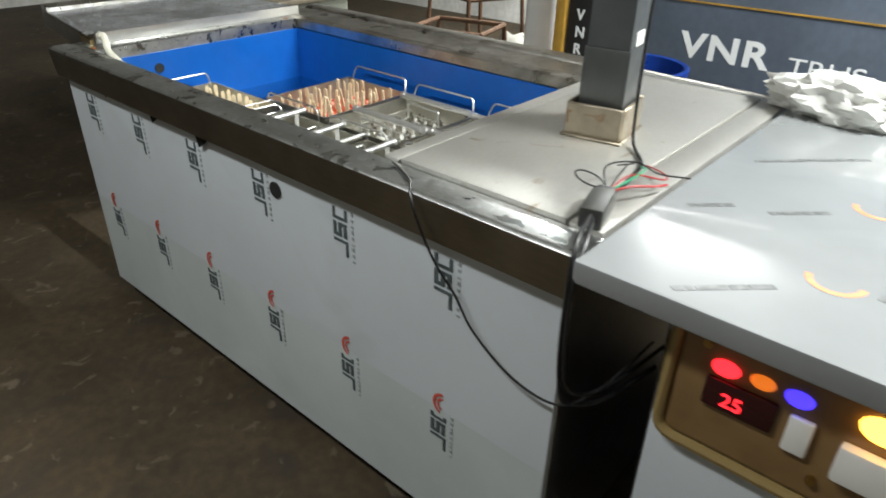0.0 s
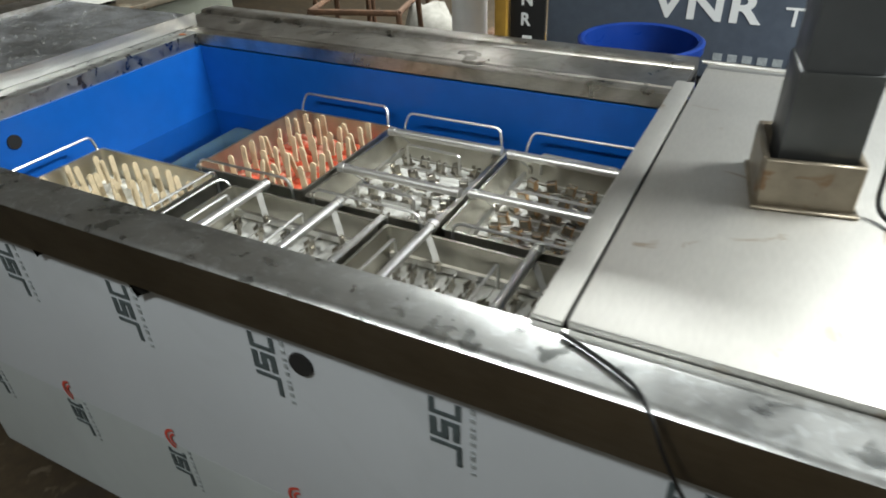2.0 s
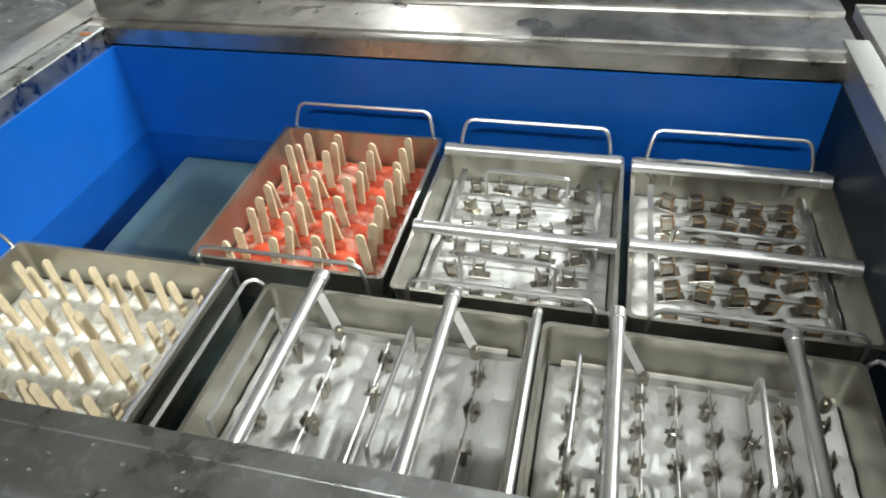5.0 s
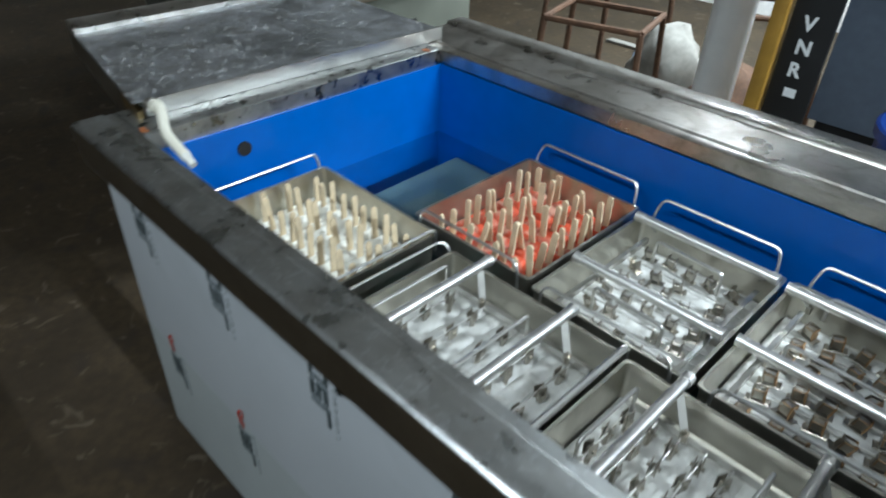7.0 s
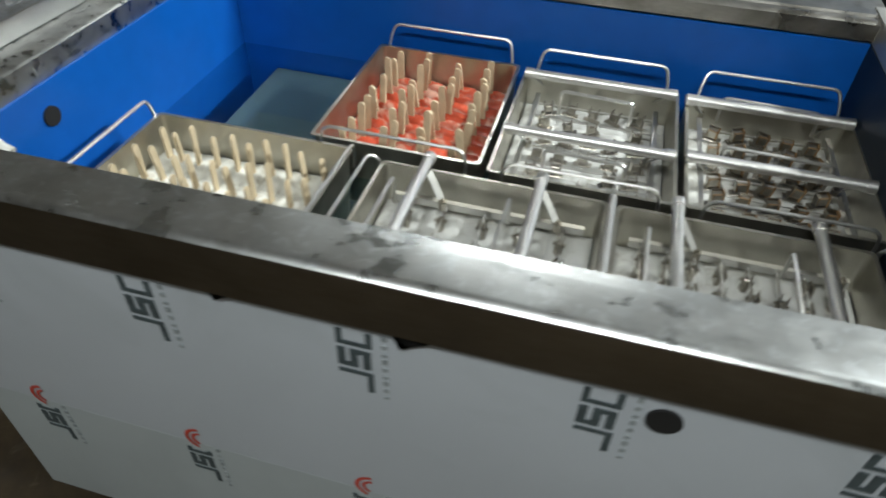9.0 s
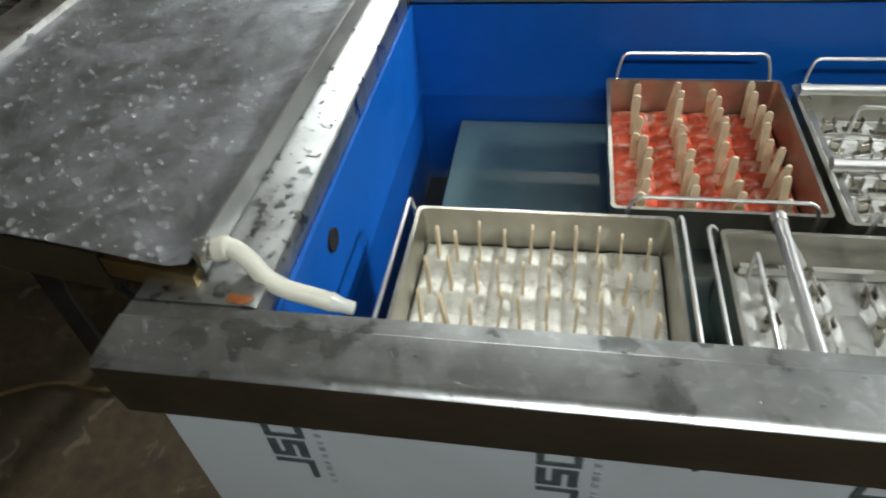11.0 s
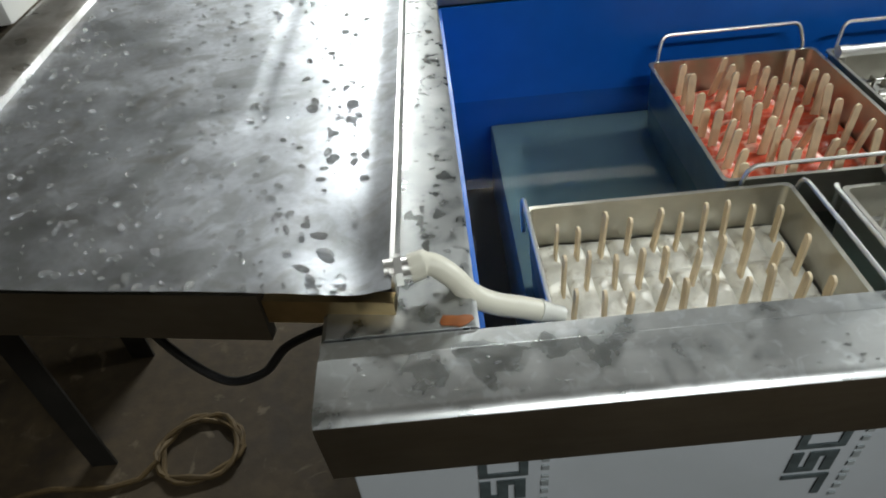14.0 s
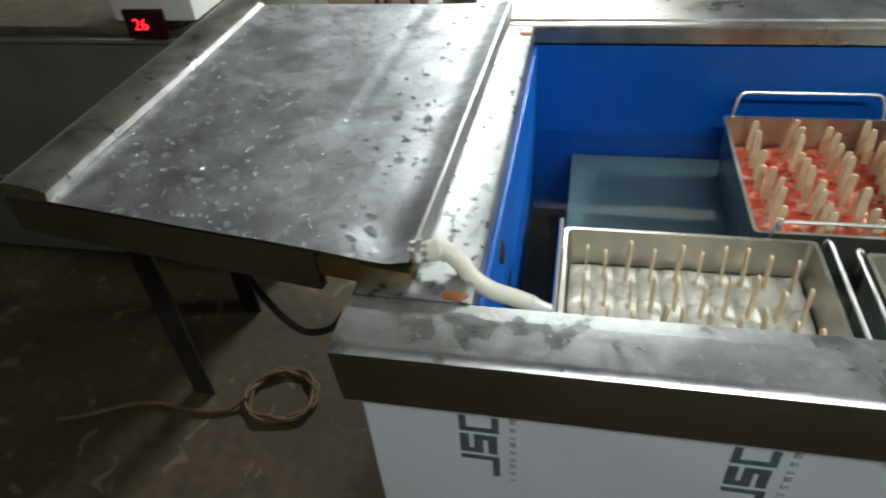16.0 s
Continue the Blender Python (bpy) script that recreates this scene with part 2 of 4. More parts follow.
material("stick_wood", (0.80, 0.66, 0.44), 0.6, grain=0.35, grain_scale=180, stretch=(1, 1, 0.12), var=0.1, var_scale=30, random_var=0.22, bump=0.05)
material("red_ice", (0.50, 0.075, 0.035), 0.25, var=0.35, var_scale=25, bump=0.7, bump_scale=70, spots=[(38, 0.5, 0.66, (0.62, 0.4, 0.3), 0.7)])
material("white_ice", (0.78, 0.77, 0.7), 0.3, var=0.15, var_scale=25, bump=0.9, bump_scale=60, spots=[(45, 0.56, 0.68, (0.38, 0.33, 0.24), 0.6), (18, 0.55, 0.7, (0.55, 0.53, 0.48), 0.5)])
material("mast_grey", (0.06, 0.065, 0.068), 0.5, 0.2, var=0.2, var_scale=8, rough_var=0.12, bump=0.08, bump_scale=60)
material("white_paint", (0.75, 0.75, 0.72), 0.5, var=0.06)
material("tube", (1.0, 1.0, 1.0), 0.5, var=0.0, emit=12.0)
material("board_blue_grey", (0.10, 0.125, 0.165), 0.65, var=0.12, var_scale=3, grain=0.2, grain_scale=30)
material("letter_white", (0.7, 0.72, 0.72), 0.6, var=0.08)
material("barrel_blue", (0.006, 0.032, 0.2), 0.35, var=0.15, var_scale=6, rough_var=0.1)
material("pipe_white", (0.75, 0.75, 0.74), 0.45, var=0.08, var_scale=5)
material("yellow_frame", (0.35, 0.2, 0.03), 0.5, var=0.25, var_scale=9)
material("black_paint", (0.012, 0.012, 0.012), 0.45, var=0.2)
material("rust", (0.1, 0.05, 0.025), 0.8, grain=0.5, grain_scale=60, var=0.3, var_scale=12, bump=0.3)
material("cable_black", (0.012, 0.012, 0.012), 0.4, var=0.1)
material("hose_white", (0.66, 0.64, 0.54), 0.4, var=0.08, var_scale=20)
material("ink_dark", (0.07, 0.09, 0.095), 0.5, var=0.3, var_scale=60)
material("ink_red", (0.6, 0.08, 0.05), 0.5, var=0.15, var_scale=60)
material("ink_pale", (0.3, 0.33, 0.34), 0.5, var=0.2, var_scale=80)


# ---------------------------------------------------------------- room
def slab(name, x0, x1, y0, y1, z0, z1, mat, label, category):
    bm = bmesh.new()
    box(bm, x0, x1, y0, y1, z0, z1)
    return tagged(part(name, bm, MAT[mat], None, "", False), label, category, kind="structure")


slab("floor", -6.5, 6, -3.5, 6, -0.1, 0, "floor_concrete", "dark stained earthy concrete workshop floor", "floor")
slab("wall_north", -6.3, 6, 5.0, 5.2, 0, 3.4, "wall_plaster", "dull plastered workshop wall", "wall")
# South and east walls are unseen, added dark to hold back bounced light.
slab("wall_south", -6.3, 6, -3.0, -2.8, 0, 3.4, "wall_low_bounce", "unseen dark wall added to cut bounced light", "wall")
slab("wall_west", -6.2, -6.0, -2.8, 5.0, 0, 3.4, "wall_plaster", "dull plastered workshop wall", "wall")
slab("wall_east", 5.0, 5.2, -2.8, 5.0, 0, 3.4, "wall_low_bounce", "unseen dark wall added to cut bounced light", "wall")
# Unseen ceiling, added pale so that the steel tops reflect more light.
slab("ceiling", -6.5, 6, -3.5, 6, 3.4, 3.5, "wall_plaster", "unseen pale ceiling added for the steel to reflect", "ceiling")

tube_lamp("ceiling_light", (0.35, 3.4, 2.6), 0, 190, 1.25)
tube_lamp("ceiling_light", (3.2, 1.2, 2.75), 70, 210, 1.25)
tube_lamp("ceiling_light", (0.85, -1.2, 2.55), 10, 31, 1.25)


# ---------------------------------------------------------------- the freezing tank
RIM = 0.85                      # top of the rim
X0, X1 = 0.022, 1.757           # ends of the rim
INX0, INX1 = 0.144, 1.306       # opening, along
INY0, INY1 = 0.046, 0.752       # opening, front to back
MOULD_Z = 0.715                 # rims of the moulds
WATER = 0.645

tank = tagged(new("brine_tank"), "long stainless steel ice candy freezing tank, lined in bright blue", "freezer tank")


def wall_panel(name, x0, x1, y0, y1, z0, z1, mat, label=""):
    bm = bmesh.new()
    box(bm, x0, x1, y0, y1, z0, z1, bevel=0.002 if y1 - y0 > 0.005 else 0.0, segments=1)
    return part(name, bm, MAT[mat], tank, label)


wall_panel("front_panel", 0.030, 1.737, 0.0, 0.012, 0.072, 0.79, "filmed_steel", "front panel under bluish white protective film")
wall_panel("side_panel", 0.030, 0.042, 0.013, 0.888, 0.072, 0.79, "filmed_steel", "side panel under protective film")
wall_panel("side_panel", 1.725, 1.737, 0.013, 0.888, 0.072, 0.79, "steel", "bare steel side panel")
wall_panel("back_panel", 0.030, 1.737, 0.889, 0.9, 0.072, 0.79, "filmed_steel")
wall_panel("film_sheet", 0.033, 1.734, -0.00025, -0.0001, 0.076, 0.386, "lower_film", "second sheet of protective film, slightly greener")
for fx in (0.1, 0.85, 1.66):
    for fy in (0.08, 0.82):
        bm = bmesh.new()
        box(bm, fx - 0.02, fx + 0.02, fy - 0.02, fy + 0.02, 0.012, 0.08, bevel=0.003)
        cyl(bm, (fx, fy, 0.0), (fx, fy, 0.014), 0.032, 16)
        part("foot", bm, MAT["black_paint"], tank)

# Front rim: a folded channel with a lower inner lip.
bm = bmesh.new()
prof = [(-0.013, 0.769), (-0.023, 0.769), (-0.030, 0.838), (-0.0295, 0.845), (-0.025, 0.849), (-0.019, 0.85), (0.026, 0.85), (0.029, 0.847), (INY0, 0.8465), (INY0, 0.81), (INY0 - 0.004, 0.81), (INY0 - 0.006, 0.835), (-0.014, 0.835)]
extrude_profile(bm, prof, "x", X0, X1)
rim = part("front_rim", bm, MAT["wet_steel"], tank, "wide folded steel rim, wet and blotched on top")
rim.data.materials.append(MAT["face_steel_shaded"])
# The rim's front face takes the steel coloured darker to stand for shade.
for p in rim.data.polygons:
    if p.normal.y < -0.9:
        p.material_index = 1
bm = bmesh.new()
prof = [(INY1, 0.818), (INY1, 0.845), (INY1 + 0.003, 0.8475), (INY1 + 0.026, 0.8475), (INY1 + 0.029, 0.851), (0.893, 0.851), (0.896, 0.8575), (0.899, 0.859), (0.950, 0.859), (0.955, 0.855), (0.957, 0.80), (0.957, 0.772), (0.952, 0.772), (0.948, 0.835), (INY1 + 0.006, 0.835)]
extrude_profile(bm, prof, "x", X0, INX1 + 0.018)
part("back_rim", bm, MAT["stained_steel"], tank, "broad steel rim with a bright outer fold")
bm = bmesh.new()
prof = [(INX0, 0.81), (INX0, 0.846), (INX0 - 0.004, 0.849), (X0 + 0.004, 0.849), (X0, 0.845), (X0, 0.762), (X0 + 0.006, 0.762), (X0 + 0.008, 0.835), (INX0 - 0.006, 0.835)]
extrude_profile(bm, prof, "y", INY0 + 0.001, INY1 - 0.001)
part("side_rim", bm, MAT["side_wet"], tank, "wet steel side rim")
# Machinery end: inner lip, cover plate and end strip.
bm = bmesh.new()
box(bm, INX1, INX1 + 0.004, INY0 + 0.001, INY1 + 0.04, 0.81, 0.846)
box(bm, INX1, INX1 + 0.034, INY0 + 0.001, INY1 + 0.06, 0.846, 0.8535, bevel=0.002)
part("inner_lip", bm, MAT["plate_steel"], tank, "bright raised lip")
bm = bmesh.new()
box(bm, INX1 + 0.039, 1.690, INY0 + 0.002, 0.93, 0.838, 0.856, bevel=0.003)
part("cover_plate", bm, MAT["plate_steel"], tank, "dull stainless cover plate with small stains")
bm = bmesh.new()
box(bm, 1.695, 1.752, INY0 + 0.002, 0.93, 0.80, 0.853, bevel=0.003)
part("end_strip", bm, MAT["plate_steel"], tank)
bm = bmesh.new()
cyl(bm, (INX1 + 0.03, 0.9005, 0.866), (1.752, 0.9005, 0.862), 0.004, 8)
part("plate_back_bead", bm, MAT["steel"], tank)
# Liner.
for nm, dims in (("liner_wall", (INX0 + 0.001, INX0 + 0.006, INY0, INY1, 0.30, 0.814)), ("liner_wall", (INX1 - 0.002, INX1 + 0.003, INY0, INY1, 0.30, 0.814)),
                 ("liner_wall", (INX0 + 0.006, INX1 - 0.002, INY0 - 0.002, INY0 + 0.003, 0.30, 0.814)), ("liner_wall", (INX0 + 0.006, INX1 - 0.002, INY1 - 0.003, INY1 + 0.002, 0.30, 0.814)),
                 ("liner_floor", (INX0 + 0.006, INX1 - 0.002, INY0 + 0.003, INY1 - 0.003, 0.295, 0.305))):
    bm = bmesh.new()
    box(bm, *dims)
    # Only left and back stay blue; the rest is painted dark as shade.
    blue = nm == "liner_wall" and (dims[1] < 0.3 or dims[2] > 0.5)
    part(nm, bm, MAT["blue_liner" if blue else "liner_shaded"], tank, "bright blue plastic lining" if blue else "tank lining coloured dark to stand for shade", False)
bm = bmesh.new()
cyl(bm, (INX0 + 0.003, 0.222, 0.768), (INX0 + 0.010, 0.222, 0.768), 0.0145, 20)
part("drain_hole", bm, MAT["black_gap"], tank, "dark round hole in the blue lining")
bm = bmesh.new()
bmesh.ops.create_grid(bm, x_segments=40, y_segments=24, size=0.5, matrix=Matrix.Translation(((INX0 + INX1) / 2, (INY0 + INY1) / 2, WATER)) @ Matrix.Diagonal((INX1 - INX0 - 0.011, INY1 - INY0 - 0.009, 1, 1)))
brine = tagged(part("brine", bm, MAT["brine"]), "clear dark cold brine standing in the blue tank", "water", kind="structure")
brine.visible_shadow = False
# Evaporator box under the brine.
bm = bmesh.new()
box(bm, 0.222, 1.28, 0.07, 0.742, 0.32, 0.552, bevel=0.006)
evap = tagged(part("evaporator_box", bm, MAT["submerged_plate"]), "pale grey green box lying under the brine", "evaporator")

# Hole and torn film on the front panel.
bm = bmesh.new()
cyl(bm, (1.021, -0.0035, 0.708), (1.021, 0.004, 0.708), 0.0185, 24)
part("panel_hole", bm, MAT["black_gap"], tank, "dark round hole")
for lx, s in ((0.538, 1.15), (0.752, 1.5), (0.29, 0.7)):
    bm = bmesh.new()
    pts = [(-0.022 * s, 0), (0.026 * s, 0), (0.016 * s, -0.014 * s), (0.004 * s, -0.020 * s), (-0.004 * s, -0.026 * s), (-0.010 * s, -0.012 * s)]
    vs = [bm.verts.new((lx + u, -0.004 - 0.006 * (v < -0.005), 0.771 + v)) for u, v in pts]
    f = bm.faces.new(vs)
    bmesh.ops.solidify(bm, geom=[f], thickness=0.0015)
    part("torn_film", bm, MAT["black_gap"], tank, "dark scrap under the rim")


def bar(bm, x0, x1, z0, z1, y=-0.0012, t=0.0012):
    box(bm, x0, x1, y - t, y, z0, z1)


def print_mark(x, z, s, y, arc):
    """A film print: dark hooked blocks, a line of pale dashes beside them and, in the lower row, a red arc above."""
    bm = bmesh.new()
    w = 0.040 * s
    bar(bm, x - w / 2, x + w / 2, z - 0.016 * s, z - 0.010 * s, y)
    bar(bm, x + w / 2 - 0.007 * s, x + w / 2, z - 0.044 * s, z - 0.016 * s, y)
    for k in (0, 1, 2):
        bar(bm, x - w / 2 + k * 0.0145 * s, x - w / 2 + k * 0.0145 * s + 0.009 * s, z - 0.004 * s, z + 0.026 * s, y)
    bar(bm, x - w / 2 + 0.009 * s, x - w / 2 + 0.0145 * s, z - 0.004 * s, z + 0.003 * s, y)
    bar(bm, x - w / 2 + 0.0235 * s, x - w / 2 + 0.029 * s, z + 0.019 * s, z + 0.026 * s, y)
    bar(bm, x - w / 2, x + w / 2, z + 0.032 * s, z + 0.038 * s, y)
    for u in (0.0, w - 0.007 * s):
        bar(bm, x - w / 2 + u, x - w / 2 + u + 0.007 * s, z + 0.038 * s, z + (0.044 if arc else 0.056) * s, y)
    part("film_print", bm, MAT["ink_dark"], tank, "dark grey printed mark")
    bm = bmesh.new()
    for k in range(9):
        h = 0.004 + 0.002 * ((k * 7) % 3)
        bar(bm, x + w / 2 + 0.011 * s, x + w / 2 + 0.017 * s, z - 0.05 * s + k * 0.0125 * s, z - 0.05 * s + k * 0.0125 * s + h * s, y)
    tagged(part("print_strip", bm, MAT["ink_pale"], tank), kind="stuff")
    if arc:
        bm = bmesh.new()
        for r0, r1 in ((0.021, 0.027), (0.0115, 0.0165)):
            ring = []
            for k in range(13):
                a = math.pi * (0.52 + 0.86 * k / 12)
                ring.append([(x + 0.012 * s + r * s * math.cos(a), z + 0.075 * s + r * s * 1.0 * math.sin(a)) for r in (r0, r1)])
            for p, q in zip(ring, ring[1:]):
                bm.faces.new([bm.verts.new((u, y - 0.0012, v)) for u, v in (p[0], p[1], q[1], q[0])])
        bmesh.ops.remove_doubles(bm, verts=bm.verts, dist=1e-5)
        part("film_arc", bm, MAT["ink_red"], tank, "red printed double arc")


for k in range(6):
    x = 0.154 + 0.268 * k
    print_mark(x, 0.676, 1.04, -0.0004, False)
    y = -0.0009
    print_mark(x - 0.004, 0.326, 1.0, y, True)

# ---------------------------------------------------------------- moulds
ML, MW = 0.330, 0.270           # a mould's rim, long and wide


def open_box(bm, lx, ly, z0, z1, t, lip=0.0035):
    """A sheet steel box with no lid, straight walls and a small outward lip."""
    def ring(x, y, z):
        r = 0.008
        out = []
        for sx, sy, a0 in ((1, 1, 0), (-1, 1, 90), (-1, -1, 180), (1, -1, 270)):
            for k in range(4):
                a = radians(a0 + 30 * k)
                out.append(bm.verts.new((sx * (x - r) + r * math.cos(a), sy * (y - r) + r * math.sin(a), z)))
        return out
    x, y = lx / 2, ly / 2
    rings = [ring(x - 0.012, y - 0.012, z0), ring(x - lip, y - lip, z1 - 0.010), ring(x - lip, y - lip, z1 - 0.003), ring(x, y, z1 - 0.003), ring(x, y, z1), ring(x - lip - t, y - lip - t, z1), ring(x - 0.012 - t, y - 0.012 - t, z0 + t)]
    n = len(rings[0])
    for p, q in zip(rings, rings[1:]):
        for k in range(n):
            bm.faces.new((p[k], p[(k + 1) % n], q[(k + 1) % n], q[k]))
    bm.faces.new(rings[0][::-1])
    bm.faces.new(rings[-1])


def wire_handle(end, width, rise, lean, r):
    """A bent wire handle over one end of a mould, in the mould's own axes (long axis x)."""
    bm = bmesh.new()
    x, y = end * (ML / 2 + 0.002), width / 2
    pts = rounded([(x, -y, MOULD_Z - 0.03), (x + end * 0.002, -y, MOULD_Z + 0.005), (x + end * lean, -y + 0.008, MOULD_Z + rise), (x + end * lean, y - 0.008, MOULD_Z + rise), (x + end * 0.002, y, MOULD_Z + 0.005), (x, y, MOULD_Z - 0.03)], 0.012)
    sweep(bm, pts, r, 8)
    return bm


def pillow_bed(bm, nx, ny, z, depth, seed, lx=ML - 0.02, ly=MW - 0.02):
    """The filled cups seen from above: rows of soft bumps with sunk gaps between."""
    sx, sy = nx * 7, ny * 7
    verts = []
    for i in range(sx + 1):
        for j in range(sy + 1):
            u, v = i / sx, j / sy
            a = abs(math.sin(math.pi * u * nx)) ** 0.45 * abs(math.sin(math.pi * v * ny)) ** 0.45
            n = noise.noise(Vector((u * 14 + seed, v * 14, seed)))
            verts.append(bm.verts.new((lx * (u - 0.5), ly * (v - 0.5), z - depth * (1 - a) + 0.003 * n)))
    for i in range(sx):
        for j in range(sy):
            k = i * (sy + 1) + j
            bm.faces.new((verts[k], verts[k + sy + 1], verts[k + sy + 2], verts[k + 1]))


STICK = None


def stick_mesh():
    """A flat wooden stick with a rounded end, standing up; its width lies along y."""
    bm = bmesh.new()
    w, t, h = 0.006, 0.0016, 0.066
    outline = [(-w, -0.02), (w, -0.02), (w, h - w)]
    outline += [(w * math.cos(radians(a)), h - w + w * math.sin(radians(a))) for a in (30, 60, 90, 120, 150)]
    outline += [(-w, h - w)]
    p = [bm.verts.new((-t, u, v)) for u, v in outline]
    q = [bm.verts.new((t, u, v)) for u, v in outline]
    bm.faces.new(p[::-1])
    bm.faces.new(q)
    for k in range(len(p)):
        bm.faces.new((p[k], p[(k + 1) % len(p)], q[(k + 1) % len(p)], q[k]))
    me = mesh_of(bm, "stick")
    me.materials.append(MAT["stick_wood"])
    return me


def clip_mesh(mat, kind):
    """A small clip that holds a stick: a wooden block in a bright saddle, a folded saddle on dark wings, or two flared ears on a rod."""
    bm = bmesh.new()
    if kind == "block":
        box(bm, -0.0078, 0.0078, -0.0058, 0.0058, -0.008, 0.008, bevel=0.0012, segments=1)
        body = len(bm.faces)
        for s in (-1, 1):
            box(bm, s * 0.0088 - 0.0008, s * 0.0088 + 0.0008, -0.0062, 0.0062, -0.011, 0.0105)
        box(bm, -0.0078, 0.0078, -0.0074, -0.0060, 0.0066, 0.0105)
        box(bm, -0.0165, 0.0165, -0.0085, 0.0075, -0.0135, -0.0112, bevel=0.0008, segments=1)
    elif kind == "saddle":
        box(bm, -0.0060, 0.0060, -0.0045, 0.0045, -0.008, 0.004, bevel=0.001, segments=1)
        body = 0
        for s in (-1, 1):
            box(bm, s * 0.0072 - 0.0008, s * 0.0072 + 0.0008, -0.006, 0.006, -0.0125, 0.010)
        box(bm, -0.0145, 0.0145, -0.0065, 0.0065, -0.0145, -0.0125, bevel=0.0008, segments=1)
    else:
        box(bm, -0.003, 0.003, -0.0045, 0.0045, -0.006, 0.006, bevel=0.001, segments=1)
        body = 0
        for s in (-1, 1):
            box(bm, s * 0.0046 - 0.0007, s * 0.0046 + 0.0007, -0.0075, 0.0075, -0.010, 0.012)
        cyl(bm, (0, -0.0015, -0.026), (0, 0.0015, -0.004), 0.0042, 8)
        box(bm, -0.009, 0.009, -0.0022, 0.0022, 0.000, 0.0022)
    bm.faces.ensure_lookup_table()
    for f in bm.faces[body:] if body else ():
        f.material_index = 1
    me = mesh_of(bm, "clip")
    me.materials.append(MAT[mat])
    me.materials.append(MAT["clip_steel"])
    return me


def mould(cx, cy, turn, filled, label, handles, seed=1):
    thing = tagged(new("ice_mould"), label, "mould", "moulds standing in the brine tank")
    thing.matrix_world = pose(cx, cy, 0, 0, 0, turn)
    bm = bmesh.new()
    open_box(bm, ML, MW, 0.505, MOULD_Z, 0.0018)
    part("tray", bm, MAT["mould_steel"], thing, "thin sheet steel tray")
    for end, width, rise, r, lean in handles:
        part("handle", wire_handle(end, width, rise, lean, r), MAT["bright_wire"], thing, "bent bright steel wire handle")
    bed = {"red": ("red_ice", 0.666), "white": ("white_ice", 0.666)}.get(filled, ("cup_white", 0.658))
    bm = bmesh.new()
    pillow_bed(bm, 10, 4, bed[1], 0.011 if filled else 0.006, seed)
    part("ice_filling" if filled else "cup_plate", bm, MAT[bed[0]], thing, {"red": "rows of frosted red ice", "white": "rows of frosted milky white ice"}.get(filled, "whitish plate of empty cups"))
    if filled:
        rnd, loose = random.Random(seed), 1.0 if filled == "red" else 0.5
        for i in range(10):
            for j in range(4):
                st = new("stick", STICK)
                st.parent = thing
                x = (ML - 0.03) * ((i + 0.5) / 10 - 0.5) + rnd.uniform(-0.003, 0.003)
                y = (MW - 0.03) * ((j + 0.5) / 4 - 0.5) + rnd.uniform(-0.004, 0.004)
                st.matrix_basis = pose(x, y, bed[1] - 0.004 + rnd.uniform(-0.012, 0.006), rnd.gauss(0, 4 * loose), rnd.gauss(0, 5 * loose), rnd.gauss(0, 9 * loose))
    return thing


